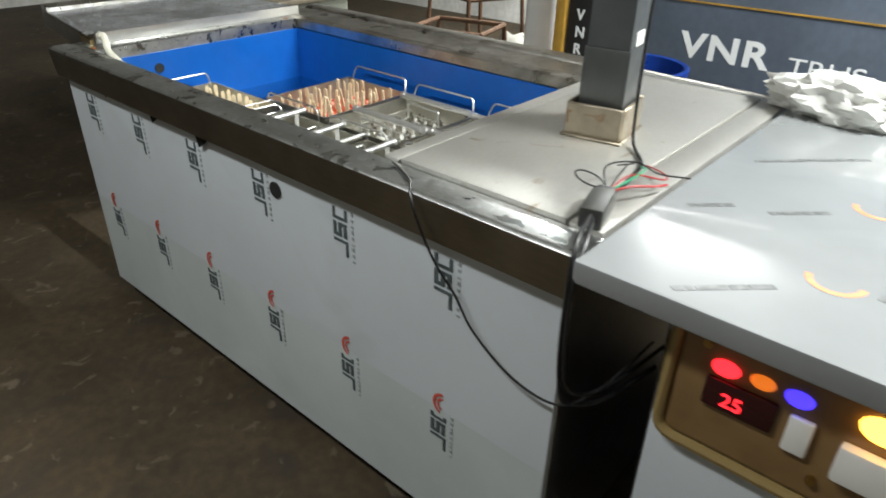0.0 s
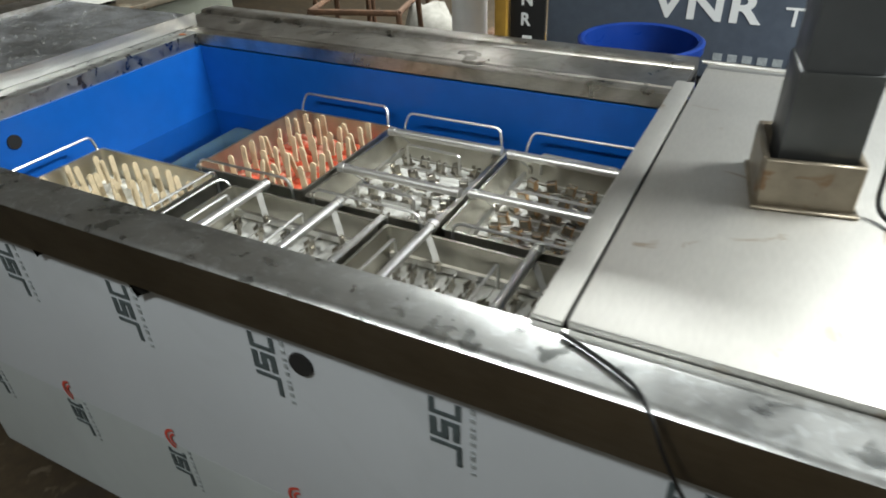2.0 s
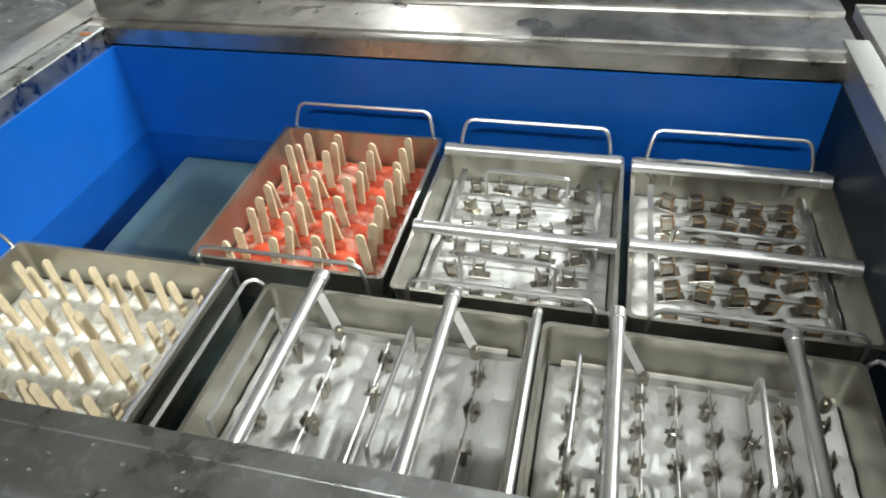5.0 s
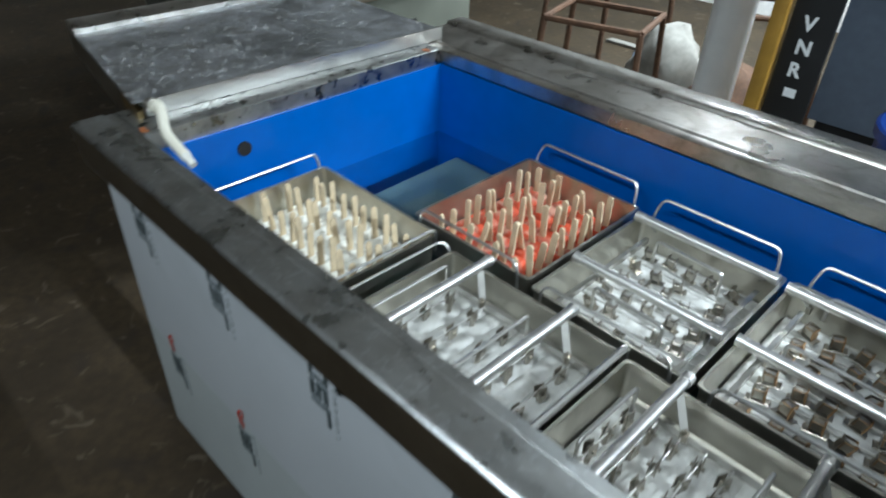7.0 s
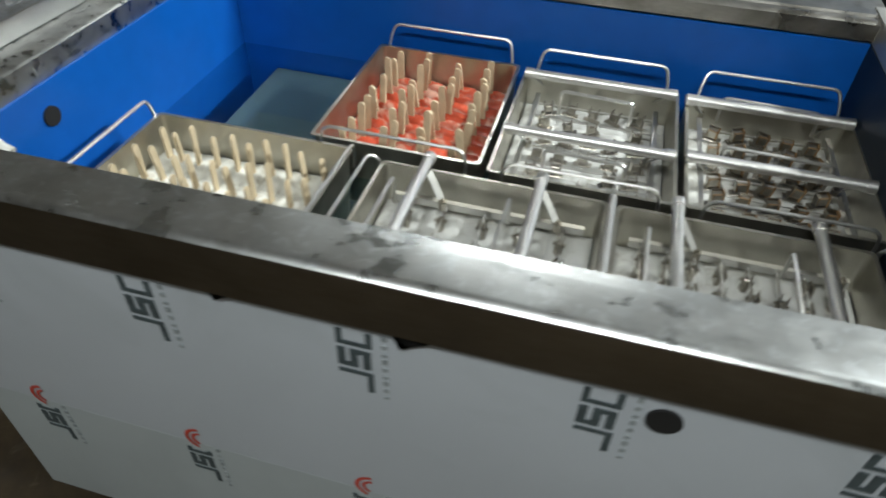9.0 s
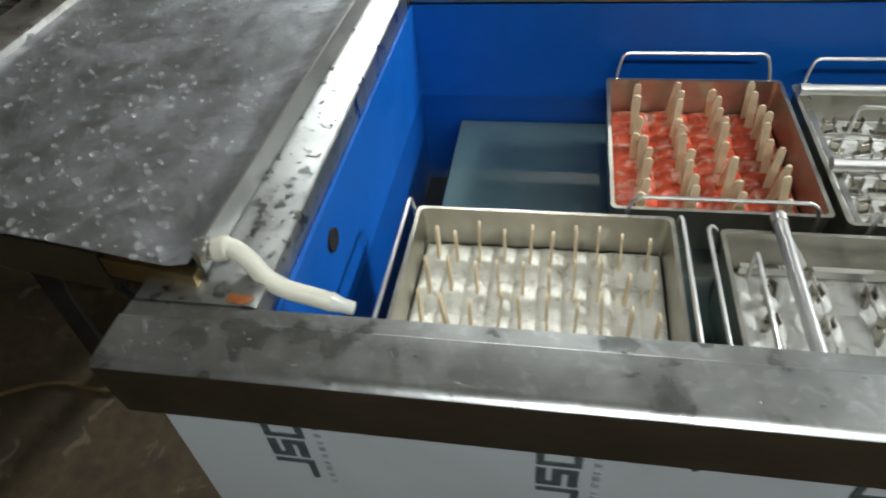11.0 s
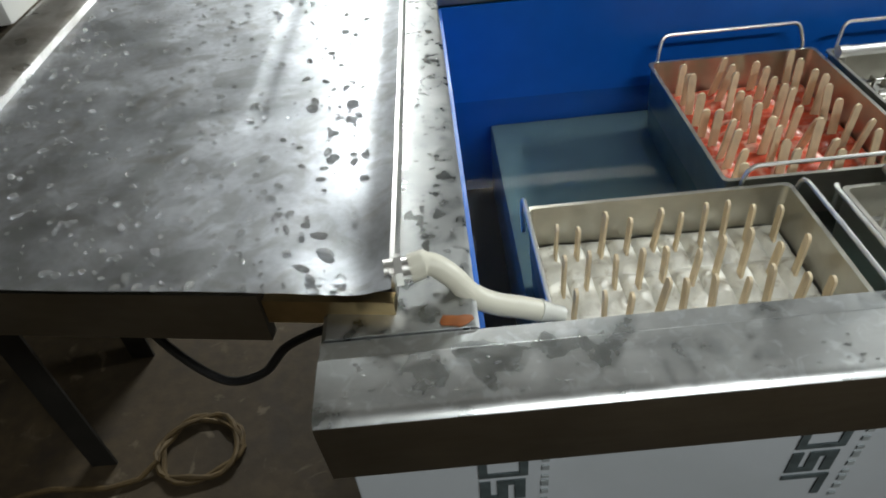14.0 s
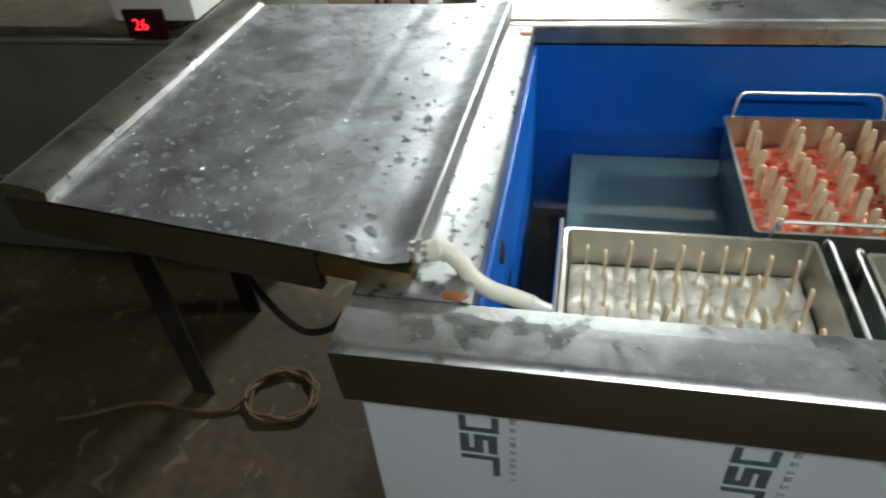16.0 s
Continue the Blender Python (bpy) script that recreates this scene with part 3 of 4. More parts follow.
def stick_holder(cx, cy, turn, bars, span, wires, clip, clip_rows, clip_cols, label, level=0.680, seed=1):
    """The lift-out frame in a mould: two round bars across on slanting struts, flat rails, thin wire pulls and rows of clips."""
    thing = tagged(new("stick_holder"), label, "stick holder", "stick holder frames in the moulds")
    thing.matrix_world = pose(cx, cy, 0, 0, 0, turn)
    lx, ly, zz = ML - 0.05, MW - 0.045, 0.7235
    for bx in bars:
        bm = bmesh.new()
        cyl(bm, (bx, span[0], zz), (bx, span[1], zz), 0.0083, 18)
        ob = part("carry_bar", bm, MAT["bright_tube"], thing, "round bright steel tube")
        for s, y in ((-1, span[0]), (1, span[1])):
            bm = bmesh.new()
            cyl(bm, (bx, y - s * 0.013, zz), (bx, y + s * 0.001, zz), 0.0097, 18)
            part("end_cap", bm, MAT["bright_tube"], ob)
            bm = bmesh.new()
            y = max(-MW / 2 + 0.012, min(MW / 2 - 0.012, y - s * 0.012))
            a, b = Vector((bx + 0.006, y, zz - 0.005)), Vector((bx + 0.034, y - s * 0.022, level + 0.002))
            d = b - a
            m = Matrix.Translation((a + b) / 2) @ d.to_track_quat("Z", "Y").to_matrix().to_4x4() @ Matrix.Diagonal((0.011, 0.002, d.length, 1))
            bmesh.ops.create_cube(bm, size=1, matrix=m)
            part("strut", bm, MAT["strut_steel"], thing)
            bm = bmesh.new()
            cyl(bm, (b.x, b.y - 0.001, b.z - 0.008), (b.x, b.y - 0.001, b.z + 0.006), 0.0062, 6)
            cyl(bm, (b.x, b.y - 0.001, b.z + 0.006), (b.x, b.y - 0.001, b.z + 0.010), 0.003, 8)
            part("bolt", bm, MAT["clip_steel"], thing)
    for s in (-1, 1):
        bm = bmesh.new()
        y = s * (ly / 2 - 0.012)
        box(bm, -lx / 2, lx / 2, y - 0.001, y + 0.001, level - 0.006, level + 0.004)
        box(bm, -lx / 2, lx / 2, y - 0.001 - 0.006 * (s < 0), y + 0.001 + 0.006 * (s > 0), level + 0.004, level + 0.0055)
        part("rail", bm, MAT["steel"], thing)
    for x, y0, y1 in wires:
        bm = bmesh.new()
        pts = rounded([(x, y0, level), (x, y0, level + 0.043), (x + 0.003, y1, level + 0.045), (x + 0.003, y1, level)], 0.009)
        sweep(bm, pts, 0.0029, 8)
        part("pull_wire", bm, MAT["bright_wire"], thing)
    rnd = random.Random(seed)
    for i in range(clip_cols):
        x = lx * ((i + 0.5) / clip_cols - 0.5)
        bm = bmesh.new()
        cyl(bm, (x, -ly / 2 + 0.014, level - 0.001), (x, ly / 2 - 0.014, level - 0.001), 0.0016, 6)
        part("cross_rod", bm, MAT["bright_wire"], thing)
        for j in range(clip_rows):
            if rnd.random() < 0.07:
                continue
            c = new("clip", CLIPS[clip])
            c.parent = thing
            y = (ly - 0.03) * ((j + 0.5) / clip_rows - 0.5) + rnd.uniform(-0.003, 0.003)
            c.matrix_basis = pose(x + rnd.uniform(-0.003, 0.003), y, level - 0.006 + rnd.uniform(-0.003, 0.003), rnd.gauss(0, 6), rnd.gauss(0, 6), (90 if clip != "grey" else 0) + rnd.gauss(0, 14))
    return thing


material("mould_steel", (0.56, 0.54, 0.47), 0.37, 1.0, grain=0.2, grain_scale=30, var=0.15, var_scale=9, rough_var=0.07, bump=0.02, bump_scale=40)
material("bright_wire", (0.78, 0.77, 0.74), 0.36, 1.0, var=0.05)
material("bright_tube", (0.80, 0.79, 0.77), 0.40, 1.0, grain=0.1, grain_scale=60, stretch=(6, 1, 6), var=0.06, var_scale=20)
material("cup_white", (0.62, 0.62, 0.59), 0.4, 0.0, var=0.1, var_scale=20, spots=[(22, 0.56, 0.68, (0.34, 0.33, 0.29), 0.55), (60, 0.58, 0.68, (0.42, 0.40, 0.35), 0.4)], bump=0.2)
STICK = stick_mesh()
CLIPS = {"grey": clip_mesh("clip_steel", "ears"), "brown": clip_mesh("brown_block", "block"), "dark": clip_mesh("clip_steel", "saddle")}
mould(0.611, 0.529, 90, "red", "steel ice mould filled with red ice and wooden sticks", handles=((1, 0.236, 0.036, 0.0028, 0.014), (-1, 0.228, 0.022, 0.0028, 0.0)), seed=3)
mould(0.389, 0.217, 0, "white", "steel ice mould filled with milky ice and wooden sticks", handles=((-1, 0.25, 0.03, 0.0028, 0.002), (1, 0.25, 0.018, 0.0026, 0.003)), seed=5)
mould(0.892, 0.517, 90, None, "steel ice mould holding a frame of grey stick clips", handles=((1, 0.228, 0.036, 0.0028, 0.012), (-1, 0.222, 0.022, 0.0028, 0.0)), seed=7)
mould(1.172, 0.518, 90, None, "steel ice mould holding a frame of brown stick blocks", handles=((1, 0.226, 0.036, 0.0028, 0.018), (-1, 0.222, 0.020, 0.0028, 0.0)), seed=8)
mould(0.771, 0.199, 0, None, "steel ice mould with a frame of few clips", handles=((1, 0.28, 0.012, 0.0055, 0.002), (-1, 0.262, 0.014, 0.0026, 0.016)), seed=9)
mould(1.112, 0.196, 0, None, "steel ice mould with rows of thin clips", handles=((1, 0.27, 0.012, 0.0026, 0.014),), seed=10)
stick_holder(0.892, 0.517, 90, (-0.054, 0.135), (-0.128, 0.130), ((0.083, -0.060, 0.060), (-0.102, -0.060, 0.060)), "dark", 5, 6, "stainless stick holder frame with dark clips", seed=11)
stick_holder(1.172, 0.518, 90, (-0.048, 0.127), (-0.126, 0.134), ((0.146, -0.080, 0.074), (-0.010, -0.078, 0.080)), "brown", 5, 6, "stainless stick holder frame with brown wooden blocks", seed=12)
stick_holder(0.771, 0.199, 0, (-0.097, 0.069), (-0.146, 0.152), ((0.031, -0.068, 0.090), (-0.135, -0.070, 0.088)), "grey", 4, 5, "stainless stick holder frame with small clips", seed=13)
stick_holder(1.112, 0.196, 0, (-0.085, 0.096), (-0.143, 0.155), ((0.054, -0.036, 0.090), (-0.124, -0.036, 0.088)), "grey", 5, 8, "stainless stick holder frame with thin clips", seed=14)

# ---------------------------------------------------------------- on the cover plate: mast and wiring
def mast():
    thing = tagged(new("steel_mast"), "square dark grey steel post in a welded steel socket", "post")
    thing.matrix_world = pose(1.532, 0.437, 0.856, 0, 0, 9)
    bm = bmesh.new()
    box(bm, -0.038, 0.046, -0.044, 0.050, 0.004, 1.6, bevel=0.005)
    part("post", bm, MAT["mast_grey"], thing)
    bm = bmesh.new()
    box(bm, -0.041, 0.049, -0.047, 0.053, 0.06, 0.17, bevel=0.004)
    part("sleeve", bm, MAT["mast_sleeve"], thing, "shinier grey sleeve")
    for dims in ((-0.056, 0.056, -0.064, -0.056, 0.0, 0.066), (-0.056, 0.056, 0.056, 0.064, 0.0, 0.066), (-0.058, -0.050, -0.0555, 0.0555, 0.0, 0.066), (0.050, 0.058, -0.0555, 0.0555, 0.0, 0.066)):
        bm = bmesh.new()
        box(bm, *dims, bevel=0.002, segments=1)
        part("socket_wall", bm, MAT["socket_steel"], thing, "welded brownish steel socket plate")
    bm = bmesh.new()
    box(bm, -0.062, 0.062, -0.073, 0.067, 0.0, 0.005, bevel=0.002, segments=1)
    part("foot_plate", bm, MAT["socket_steel"], thing, "stained flat foot plate")
    bm = bmesh.new()
    box(bm, 0.0465, 0.048, -0.02, 0.02, 0.175, 0.20)
    part("sticker", bm, MAT["white_paint"], thing, "white paper sticker")
    return thing


material("mast_sleeve", (0.1, 0.105, 0.105), 0.4, 0.6, var=0.15, var_scale=9, rough_var=0.08)
material("socket_steel", (0.3, 0.26, 0.2), 0.45, 0.8, grain=0.3, grain_scale=40, var=0.2, var_scale=14, spots=[(30, 0.6, 0.7, (0.2, 0.1, 0.04), 0.7)])
mast()


def cable(name, pts, r, mat, label, category="cable", sides=8, steps=8):
    bm = bmesh.new()
    sweep(bm, smooth_line(pts, steps), r, sides)
    return tagged(part(name, bm, MAT[mat]), label, category)


cable("mast_cable", [(1.612, 0.402, 1.35), (1.612, 0.400, 1.15), (1.613, 0.398, 1.0), (1.616, 0.396, 0.92), (1.621, 0.392, 0.872), (1.643, 0.363, 0.862), (1.679, 0.313, 0.861), (1.700, 0.23, 0.864), (1.716, 0.14, 0.874)], 0.0032, "cable_black", "black cable running down the grey post")
cable("panel_cable", [(1.345, 0.030, 0.8535), (1.38, 0.015, 0.8535), (1.425, -0.01, 0.8535), (1.447, -0.034, 0.846), (1.468, -0.037, 0.80), (1.50, -0.03, 0.735), (1.535, -0.018, 0.68), (1.578, -0.016, 0.622), (1.668, -0.02, 0.575), (1.753, -0.01, 0.565), (1.798, 0.04, 0.60), (1.833, 0.12, 0.66)], 0.0022, "cable_black", "thin black cable sagging across the front panel")
cable("drop_cable", [(1.730, 0.05, 0.878), (1.750, -0.02, 0.872), (1.760, -0.048, 0.83), (1.756, -0.042, 0.72), (1.756, -0.03, 0.63), (1.763, -0.01, 0.575), (1.798, 0.05, 0.565), (1.838, 0.14, 0.60)], 0.0042, "cable_black", "thick black cable looping into the gap")
cable("drop_cable", [(1.735, 0.045, 0.874), (1.758, -0.01, 0.868), (1.768, -0.052, 0.82), (1.768, -0.048, 0.70), (1.770, -0.02, 0.61), (1.798, 0.05, 0.59), (1.838, 0.16, 0.63)], 0.0032, "cable_black", "black cable hanging beside a thicker one")


def connector():
    thing = tagged(new("wire_connector"), "grey plastic connector with loose bare wires", "connector")
    thing.matrix_world = pose(1.720, 0.082, 0.8535, 0, 0, 16)
    bm = bmesh.new()
    box(bm, -0.018, 0.018, -0.042, 0.045, 0, 0.034, bevel=0.005)
    part("housing", bm, MAT["connector_grey"], thing)
    bm = bmesh.new()
    box(bm, -0.014, 0.014, 0.045, 0.062, 0.007, 0.030, bevel=0.003)
    part("collar", bm, MAT["black_paint"], thing)
    back = thing.matrix_world.inverted()
    root = Vector((1.706, 0.135, 0.874))
    for mat, r, path in (("wire_red", 0.0015, [(1.713, 0.20, 0.885), (1.750, 0.245, 0.874), (1.736, 0.278, 0.870), (1.694, 0.302, 0.866)]),
                         ("wire_green", 0.0017, [(1.720, 0.19, 0.884), (1.714, 0.25, 0.880), (1.690, 0.288, 0.866)]),
                         ("cable_black", 0.0014, [(1.694, 0.22, 0.890), (1.682, 0.275, 0.874), (1.658, 0.262, 0.868)]),
                         ("cable_black", 0.0015, [(1.668, 0.20, 0.888), (1.694, 0.255, 0.886), (1.735, 0.258, 0.876), (1.778, 0.290, 0.870)]),
                         ("wire_red", 0.0024, [(1.730, 0.17, 0.880), (1.750, 0.215, 0.872), (1.757, 0.245, 0.867)])):
        bm = bmesh.new()
        sweep(bm, smooth_line([back @ Vector(p) for p in [root] + path], 6), r, 6)
        part("wire", bm, MAT[mat], thing)
    bm = bmesh.new()
    sweep(bm, [back @ Vector((1.678 + 0.024 * math.cos(a / 20 * 6.283), 0.128 + 0.018 * math.sin(a / 20 * 6.283), 0.892 - 0.006 * math.cos(a / 20 * 6.283))) for a in range(20)], 0.0015, 6, closed=True)
    part("wire_loop", bm, MAT["cable_black"], thing)


material("ink_grey", (0.11, 0.115, 0.115), 0.5, var=0.4, var_scale=70)
material("connector_grey", (0.035, 0.035, 0.032), 0.45, var=0.15, var_scale=30)
connector()

# ---------------------------------------------------------------- the control unit beside the tank
unit = tagged(new("control_unit"), "filmed steel cabinet with a lit amber control panel", "cabinet")
bm = bmesh.new()
box(bm, 1.764, 2.95, -0.053, 0.95, 0.822, 0.857, bevel=0.005)
part("worktop", bm, MAT["top_film"], unit, "pale filmed steel top with print marks")
bm = bmesh.new()
box(bm, 1.882, 2.95, 0.03, 0.93, 0.02, 0.8215, bevel=0.003)
part("body", bm, MAT["filmed_steel"], unit, "filmed steel body")
# Black sheet added to imitate the shade in the gap beside the tank.
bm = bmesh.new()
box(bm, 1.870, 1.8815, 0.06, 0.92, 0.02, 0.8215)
part("side_panel", bm, MAT["black_paint"], unit, "black sheet standing in for shade in the gap")
for fx in (1.92, 2.88):
    for fy in (0.08, 0.85):
        bm = bmesh.new()
        cyl(bm, (fx, fy, 0), (fx, fy, 0.02), 0.03, 14)
        part("foot", bm, MAT["black_paint"], unit)
for mx, my, turn in ((2.04, 0.13, 0), (2.035, 0.405, 0), (2.16, 0.62, 0), (2.32, 0.12, 0), (2.24, 0.36, 0)):
    bm = bmesh.new()
    for r0, r1 in ((0.028, 0.037),):
        ring = [[(mx + r * math.cos(math.pi * (1.0 + k / 12)), my + r * math.sin(math.pi * (1.0 + k / 12))) for r in (r0, r1)] for k in range(13)]
        for p, q in zip(ring, ring[1:]):
            bm.faces.new([bm.verts.new((u, v, 0.8575)) for u, v in (p[0], p[1], q[1], q[0])])
    part("film_arc", bm, MAT["orange_print"], unit, "orange printed arc")
    bm = bmesh.new()
    for k in range(7):
        w = 0.010 + 0.004 * (k % 3)
        box(bm, mx + 0.05 + k * 0.018, mx + 0.05 + k * 0.018 + w, my - 0.012 + 0.003 * (k % 2), my + 0.004, 0.8568, 0.8576)
    part("film_print", bm, MAT["ink_grey"], unit, "smudged grey print")
for mx, my, size in ((1.937, 0.016, 1.0), (1.943, 0.306, 0.7), (1.925, 0.588, 1.0), (1.848, 0.508, 0.6), (1.83, 0.24, 0.5)):
    bm = bmesh.new()
    at = 0.0
    for k in range(5):
        w = (0.014, 0.010, 0.040, 0.024, 0.032)[k] * size
        box(bm, at - 0.064 * size, at + w - 0.064 * size, -0.0055, 0.0055, 0.0, 0.0006)
        at += w + 0.003
    smudge = part("film_print", bm, MAT["ink_grey"], unit, "smudged grey print")
    smudge.matrix_basis = pose(mx, my, 0.8571, 0, 0, 44)

material("bezel_clear", (0.28, 0.2, 0.08), 0.15, 0.0, var=0.1, coat=0.5)
panel = tagged(new("control_panel"), "amber control panel behind a clear cover with lit lamps", "control panel")
panel.parent = unit
panel.location = (0.010, 0, 0.029)
PY = 0.0295
bm = bmesh.new()
box(bm, 1.892, 2.36, PY - 0.012, PY, 0.572, 0.762, bevel=0.012, segments=3)
part("backing", bm, MAT["amber_panel"], panel, "brown amber plastic backing")
bm = bmesh.new()
ring = [(1.886, 0.566), (2.366, 0.566), (2.366, 0.768), (1.886, 0.768)]
pts = []
for k in range(4):
    a, b, c = (Vector((*ring[(k + d) % 4], 0)) for d in (-1, 0, 1))
    p, q = b + (a - b).normalized() * 0.03, b + (c - b).normalized() * 0.03
    pts += [(1 - s) ** 2 * p + 2 * s * (1 - s) * b + s * s * q for s in (0, 0.25, 0.5, 0.75, 1)]
sweep(bm, [(p.x, PY - 0.012, p.y) for p in pts], 0.009, 8, closed=True)
part("bezel", bm, MAT["bezel_clear"], panel, "rounded yellowish clear bezel")


def pilot(x, z, r, mat, label):
    bm = bmesh.new()
    m = Matrix.Translation((x, PY - 0.013, z)) @ Matrix.Diagonal((1.15, 0.7, 0.72, 1))
    bmesh.ops.create_uvsphere(bm, u_segments=16, v_segments=8, radius=r, matrix=m)
    part("pilot_lamp", bm, MAT[mat], panel, label)


pilot(1.958, 0.716, 0.0165, "lamp_red", "glowing red lamp")
pilot(2.004, 0.719, 0.014, "lamp_orange", "dim orange lamp")
pilot(2.048, 0.718, 0.0155, "lamp_blue", "glowing blue lamp")
pilot(2.140, 0.724, 0.024, "lamp_yellow", "bright yellow lamp")
bm = bmesh.new()
box(bm, 1.938, 2.03, PY - 0.020, PY - 0.012, 0.652, 0.698, bevel=0.003)
part("display", bm, MAT["display_dark"], panel, "dark display window")


def lettering(name, text, size, m, mat, parent=None, label="", bold=0.0, space=1.0):
    cu = bpy.data.curves.new(name, "FONT")
    cu.body, cu.size, cu.extrude, cu.offset, cu.space_character = text, size, 0.0008, bold, space
    tmp = bpy.data.objects.new(name, cu)
    scene.collection.objects.link(tmp)
    me = bpy.data.meshes.new_from_object(tmp.evaluated_get(bpy.context.evaluated_depsgraph_get()))
    bpy.data.objects.remove(tmp)
    ob = new(name, me)
    me.materials.clear()
    me.materials.append(MAT[mat])
    ob.matrix_basis = m
    if parent is not None:
        ob.parent = parent
    if label:
        ob["label"] = label
    return ob


lettering("digits", "25", 0.03, pose(1.962, PY - 0.0215, 0.662, 90, 0, 0), "lamp_red", panel, "glowing red digits", 0.0)
bm = bmesh.new()
box(bm, 2.045, 2.075, PY - 0.022, PY - 0.012, 0.640, 0.695, bevel=0.004)
part("rocker_switch", bm, MAT["white_paint"], panel, "white rocker switch")
bm = bmesh.new()
box(bm, 2.105, 2.20, PY - 0.03, PY - 0.012, 0.635, 0.69, bevel=0.006)
part("breaker", bm, MAT["white_paint"], panel, "white breaker block")
for bx, bz in ((2.09, 0.61), (1.93, 0.745)):
    bm = bmesh.new()
    cyl(bm, (bx, PY - 0.02, bz), (bx, PY - 0.010, bz), 0.006, 12)
    part("screw", bm, MAT["brass"], panel)

# Crumpled plastic bag at the back of the worktop.
bm = bmesh.new()
bmesh.ops.create_icosphere(bm, subdivisions=4, radius=1.0, matrix=Matrix.Identity(4))
for v in bm.verts:
    p = v.co.copy()
    k = 1 + 0.3 * noise.noise(p * 1.7) + 0.35 * abs(noise.noise(p * 2.9)) - 0.3 * abs(noise.noise(p * 5.3)) + 0.12 * abs(noise.noise(p * 11.0))
    v.co = Vector((p.x * 0.145 * k, p.y * 0.075 * k, max(-0.032, p.z * 0.055 * k)))
bag = tagged(part("plastic_bag", bm, MAT["bag_plastic"], None, "", False), "crumpled translucent white plastic bag on the steel top", "bag")
bag.matrix_world = pose(1.865, 0.875, 0.857 + 0.032, 0, 0, -12)
shade(bag, True, 25)

# ---------------------------------------------------------------- the drip tray at the other end
TRAY_Z = 0.872
CORNERS = [(-0.458, 0.146), (0.080, 0.066), (0.098, 0.80), (-0.462, 0.80)]


def inside(s, t):
    """A place on the tray: s along from the outer end to the tank, t from front to back."""
    a, b, c, d = (Vector((*p, 0)) for p in CORNERS)
    return (1 - t) * ((1 - s) * a + s * b) + t * ((1 - s) * d + s * c)


tray = tagged(new("drip_tray"), "wide wet stainless drip tray on dark legs, draining into the tank", "tray")
bm = bmesh.new()
NX, NY = 56, 40
grid = []
for i in range(NX + 1):
    for j in range(NY + 1):
        s, t = i / NX, j / NY
        p = inside(s, t)
        lip = 0.007 * max(0, (s - 0.955) / 0.045) * (s > 0.955)
        sag = -0.006 * math.exp(-((s - 0.93) ** 2 + (t - 0.07) ** 2) / 0.004)
        crease = -0.0018 * math.exp(-((t - 0.36 - 0.08 * (1 - s)) / 0.012) ** 2) * (0.6 < s < 0.94) - 0.0018 * math.exp(-((s - 0.72) / 0.008) ** 2) * (t > 0.36)
        dent = 0.0016 * noise.noise(Vector((s * 5, t * 5, 2.0)))
        grid.append(bm.verts.new((p.x, p.y, TRAY_Z + lip + sag + crease + dent)))
for i in range(NX):
    for j in range(NY):
        k = i * (NY + 1) + j
        bm.faces.new((grid[k], grid[k + NY + 1], grid[k + NY + 2], grid[k + 1]))
part("tray_sheet", bm, MAT["tray_steel"], tray, "dented wet steel sheet")
bm = bmesh.new()
section = [(0.004, -0.010), (0.004, 0.012), (0.012, 0.0165), (0.030, 0.0180), (0.070, 0.0172), (0.130, 0.0150), (0.143, 0.0125), (0.139, 0.0005)]
rows = []
for j in range(25):
    t = j / 24
    rows.append([bm.verts.new((*inside(s, t).xy, TRAY_Z + h + 0.0012 * noise.noise(Vector((s * 9, t * 7, 5.0))))) for s, h in section])
for p, q in zip(rows, rows[1:]):
    for k in range(len(section) - 1):
        bm.faces.new((p[k], q[k], q[k + 1], p[k + 1]))
for end in (rows[0], rows[-1]):
    bm.faces.new(end)
part("side_channel", bm, MAT["stained_steel"], tray, "raised stained folded edge channel")
# Front apron, its steel darkened in colour to imitate a shaded face.
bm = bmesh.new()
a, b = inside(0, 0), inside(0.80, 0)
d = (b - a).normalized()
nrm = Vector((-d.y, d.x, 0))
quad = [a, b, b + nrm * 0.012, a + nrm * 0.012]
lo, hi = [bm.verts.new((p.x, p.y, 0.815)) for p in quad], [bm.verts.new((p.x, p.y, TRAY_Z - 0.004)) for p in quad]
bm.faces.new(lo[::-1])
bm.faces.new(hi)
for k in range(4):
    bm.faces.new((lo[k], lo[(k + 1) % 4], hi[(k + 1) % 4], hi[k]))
part("front_apron", bm, MAT["face_steel_shaded"], tray, "folded steel apron, shade put into its colour")
bm = bmesh.new()
a, b = inside(0.805, 0), inside(1.0, 0)
quad = [a, b, b + nrm * 0.012, a + nrm * 0.012]
lo, hi = [bm.verts.new((p.x, p.y, 0.838)) for p in quad], [bm.verts.new((p.x, p.y, TRAY_Z - 0.0095)) for p in quad]
bm.faces.new(lo[::-1])
bm.faces.new(hi)
for k in range(4):
    bm.faces.new((lo[k], lo[(k + 1) % 4], hi[(k + 1) % 4], hi[k]))
part("corner_gusset", bm, MAT["brass_steel"], tray, "warm tinted steel corner piece")
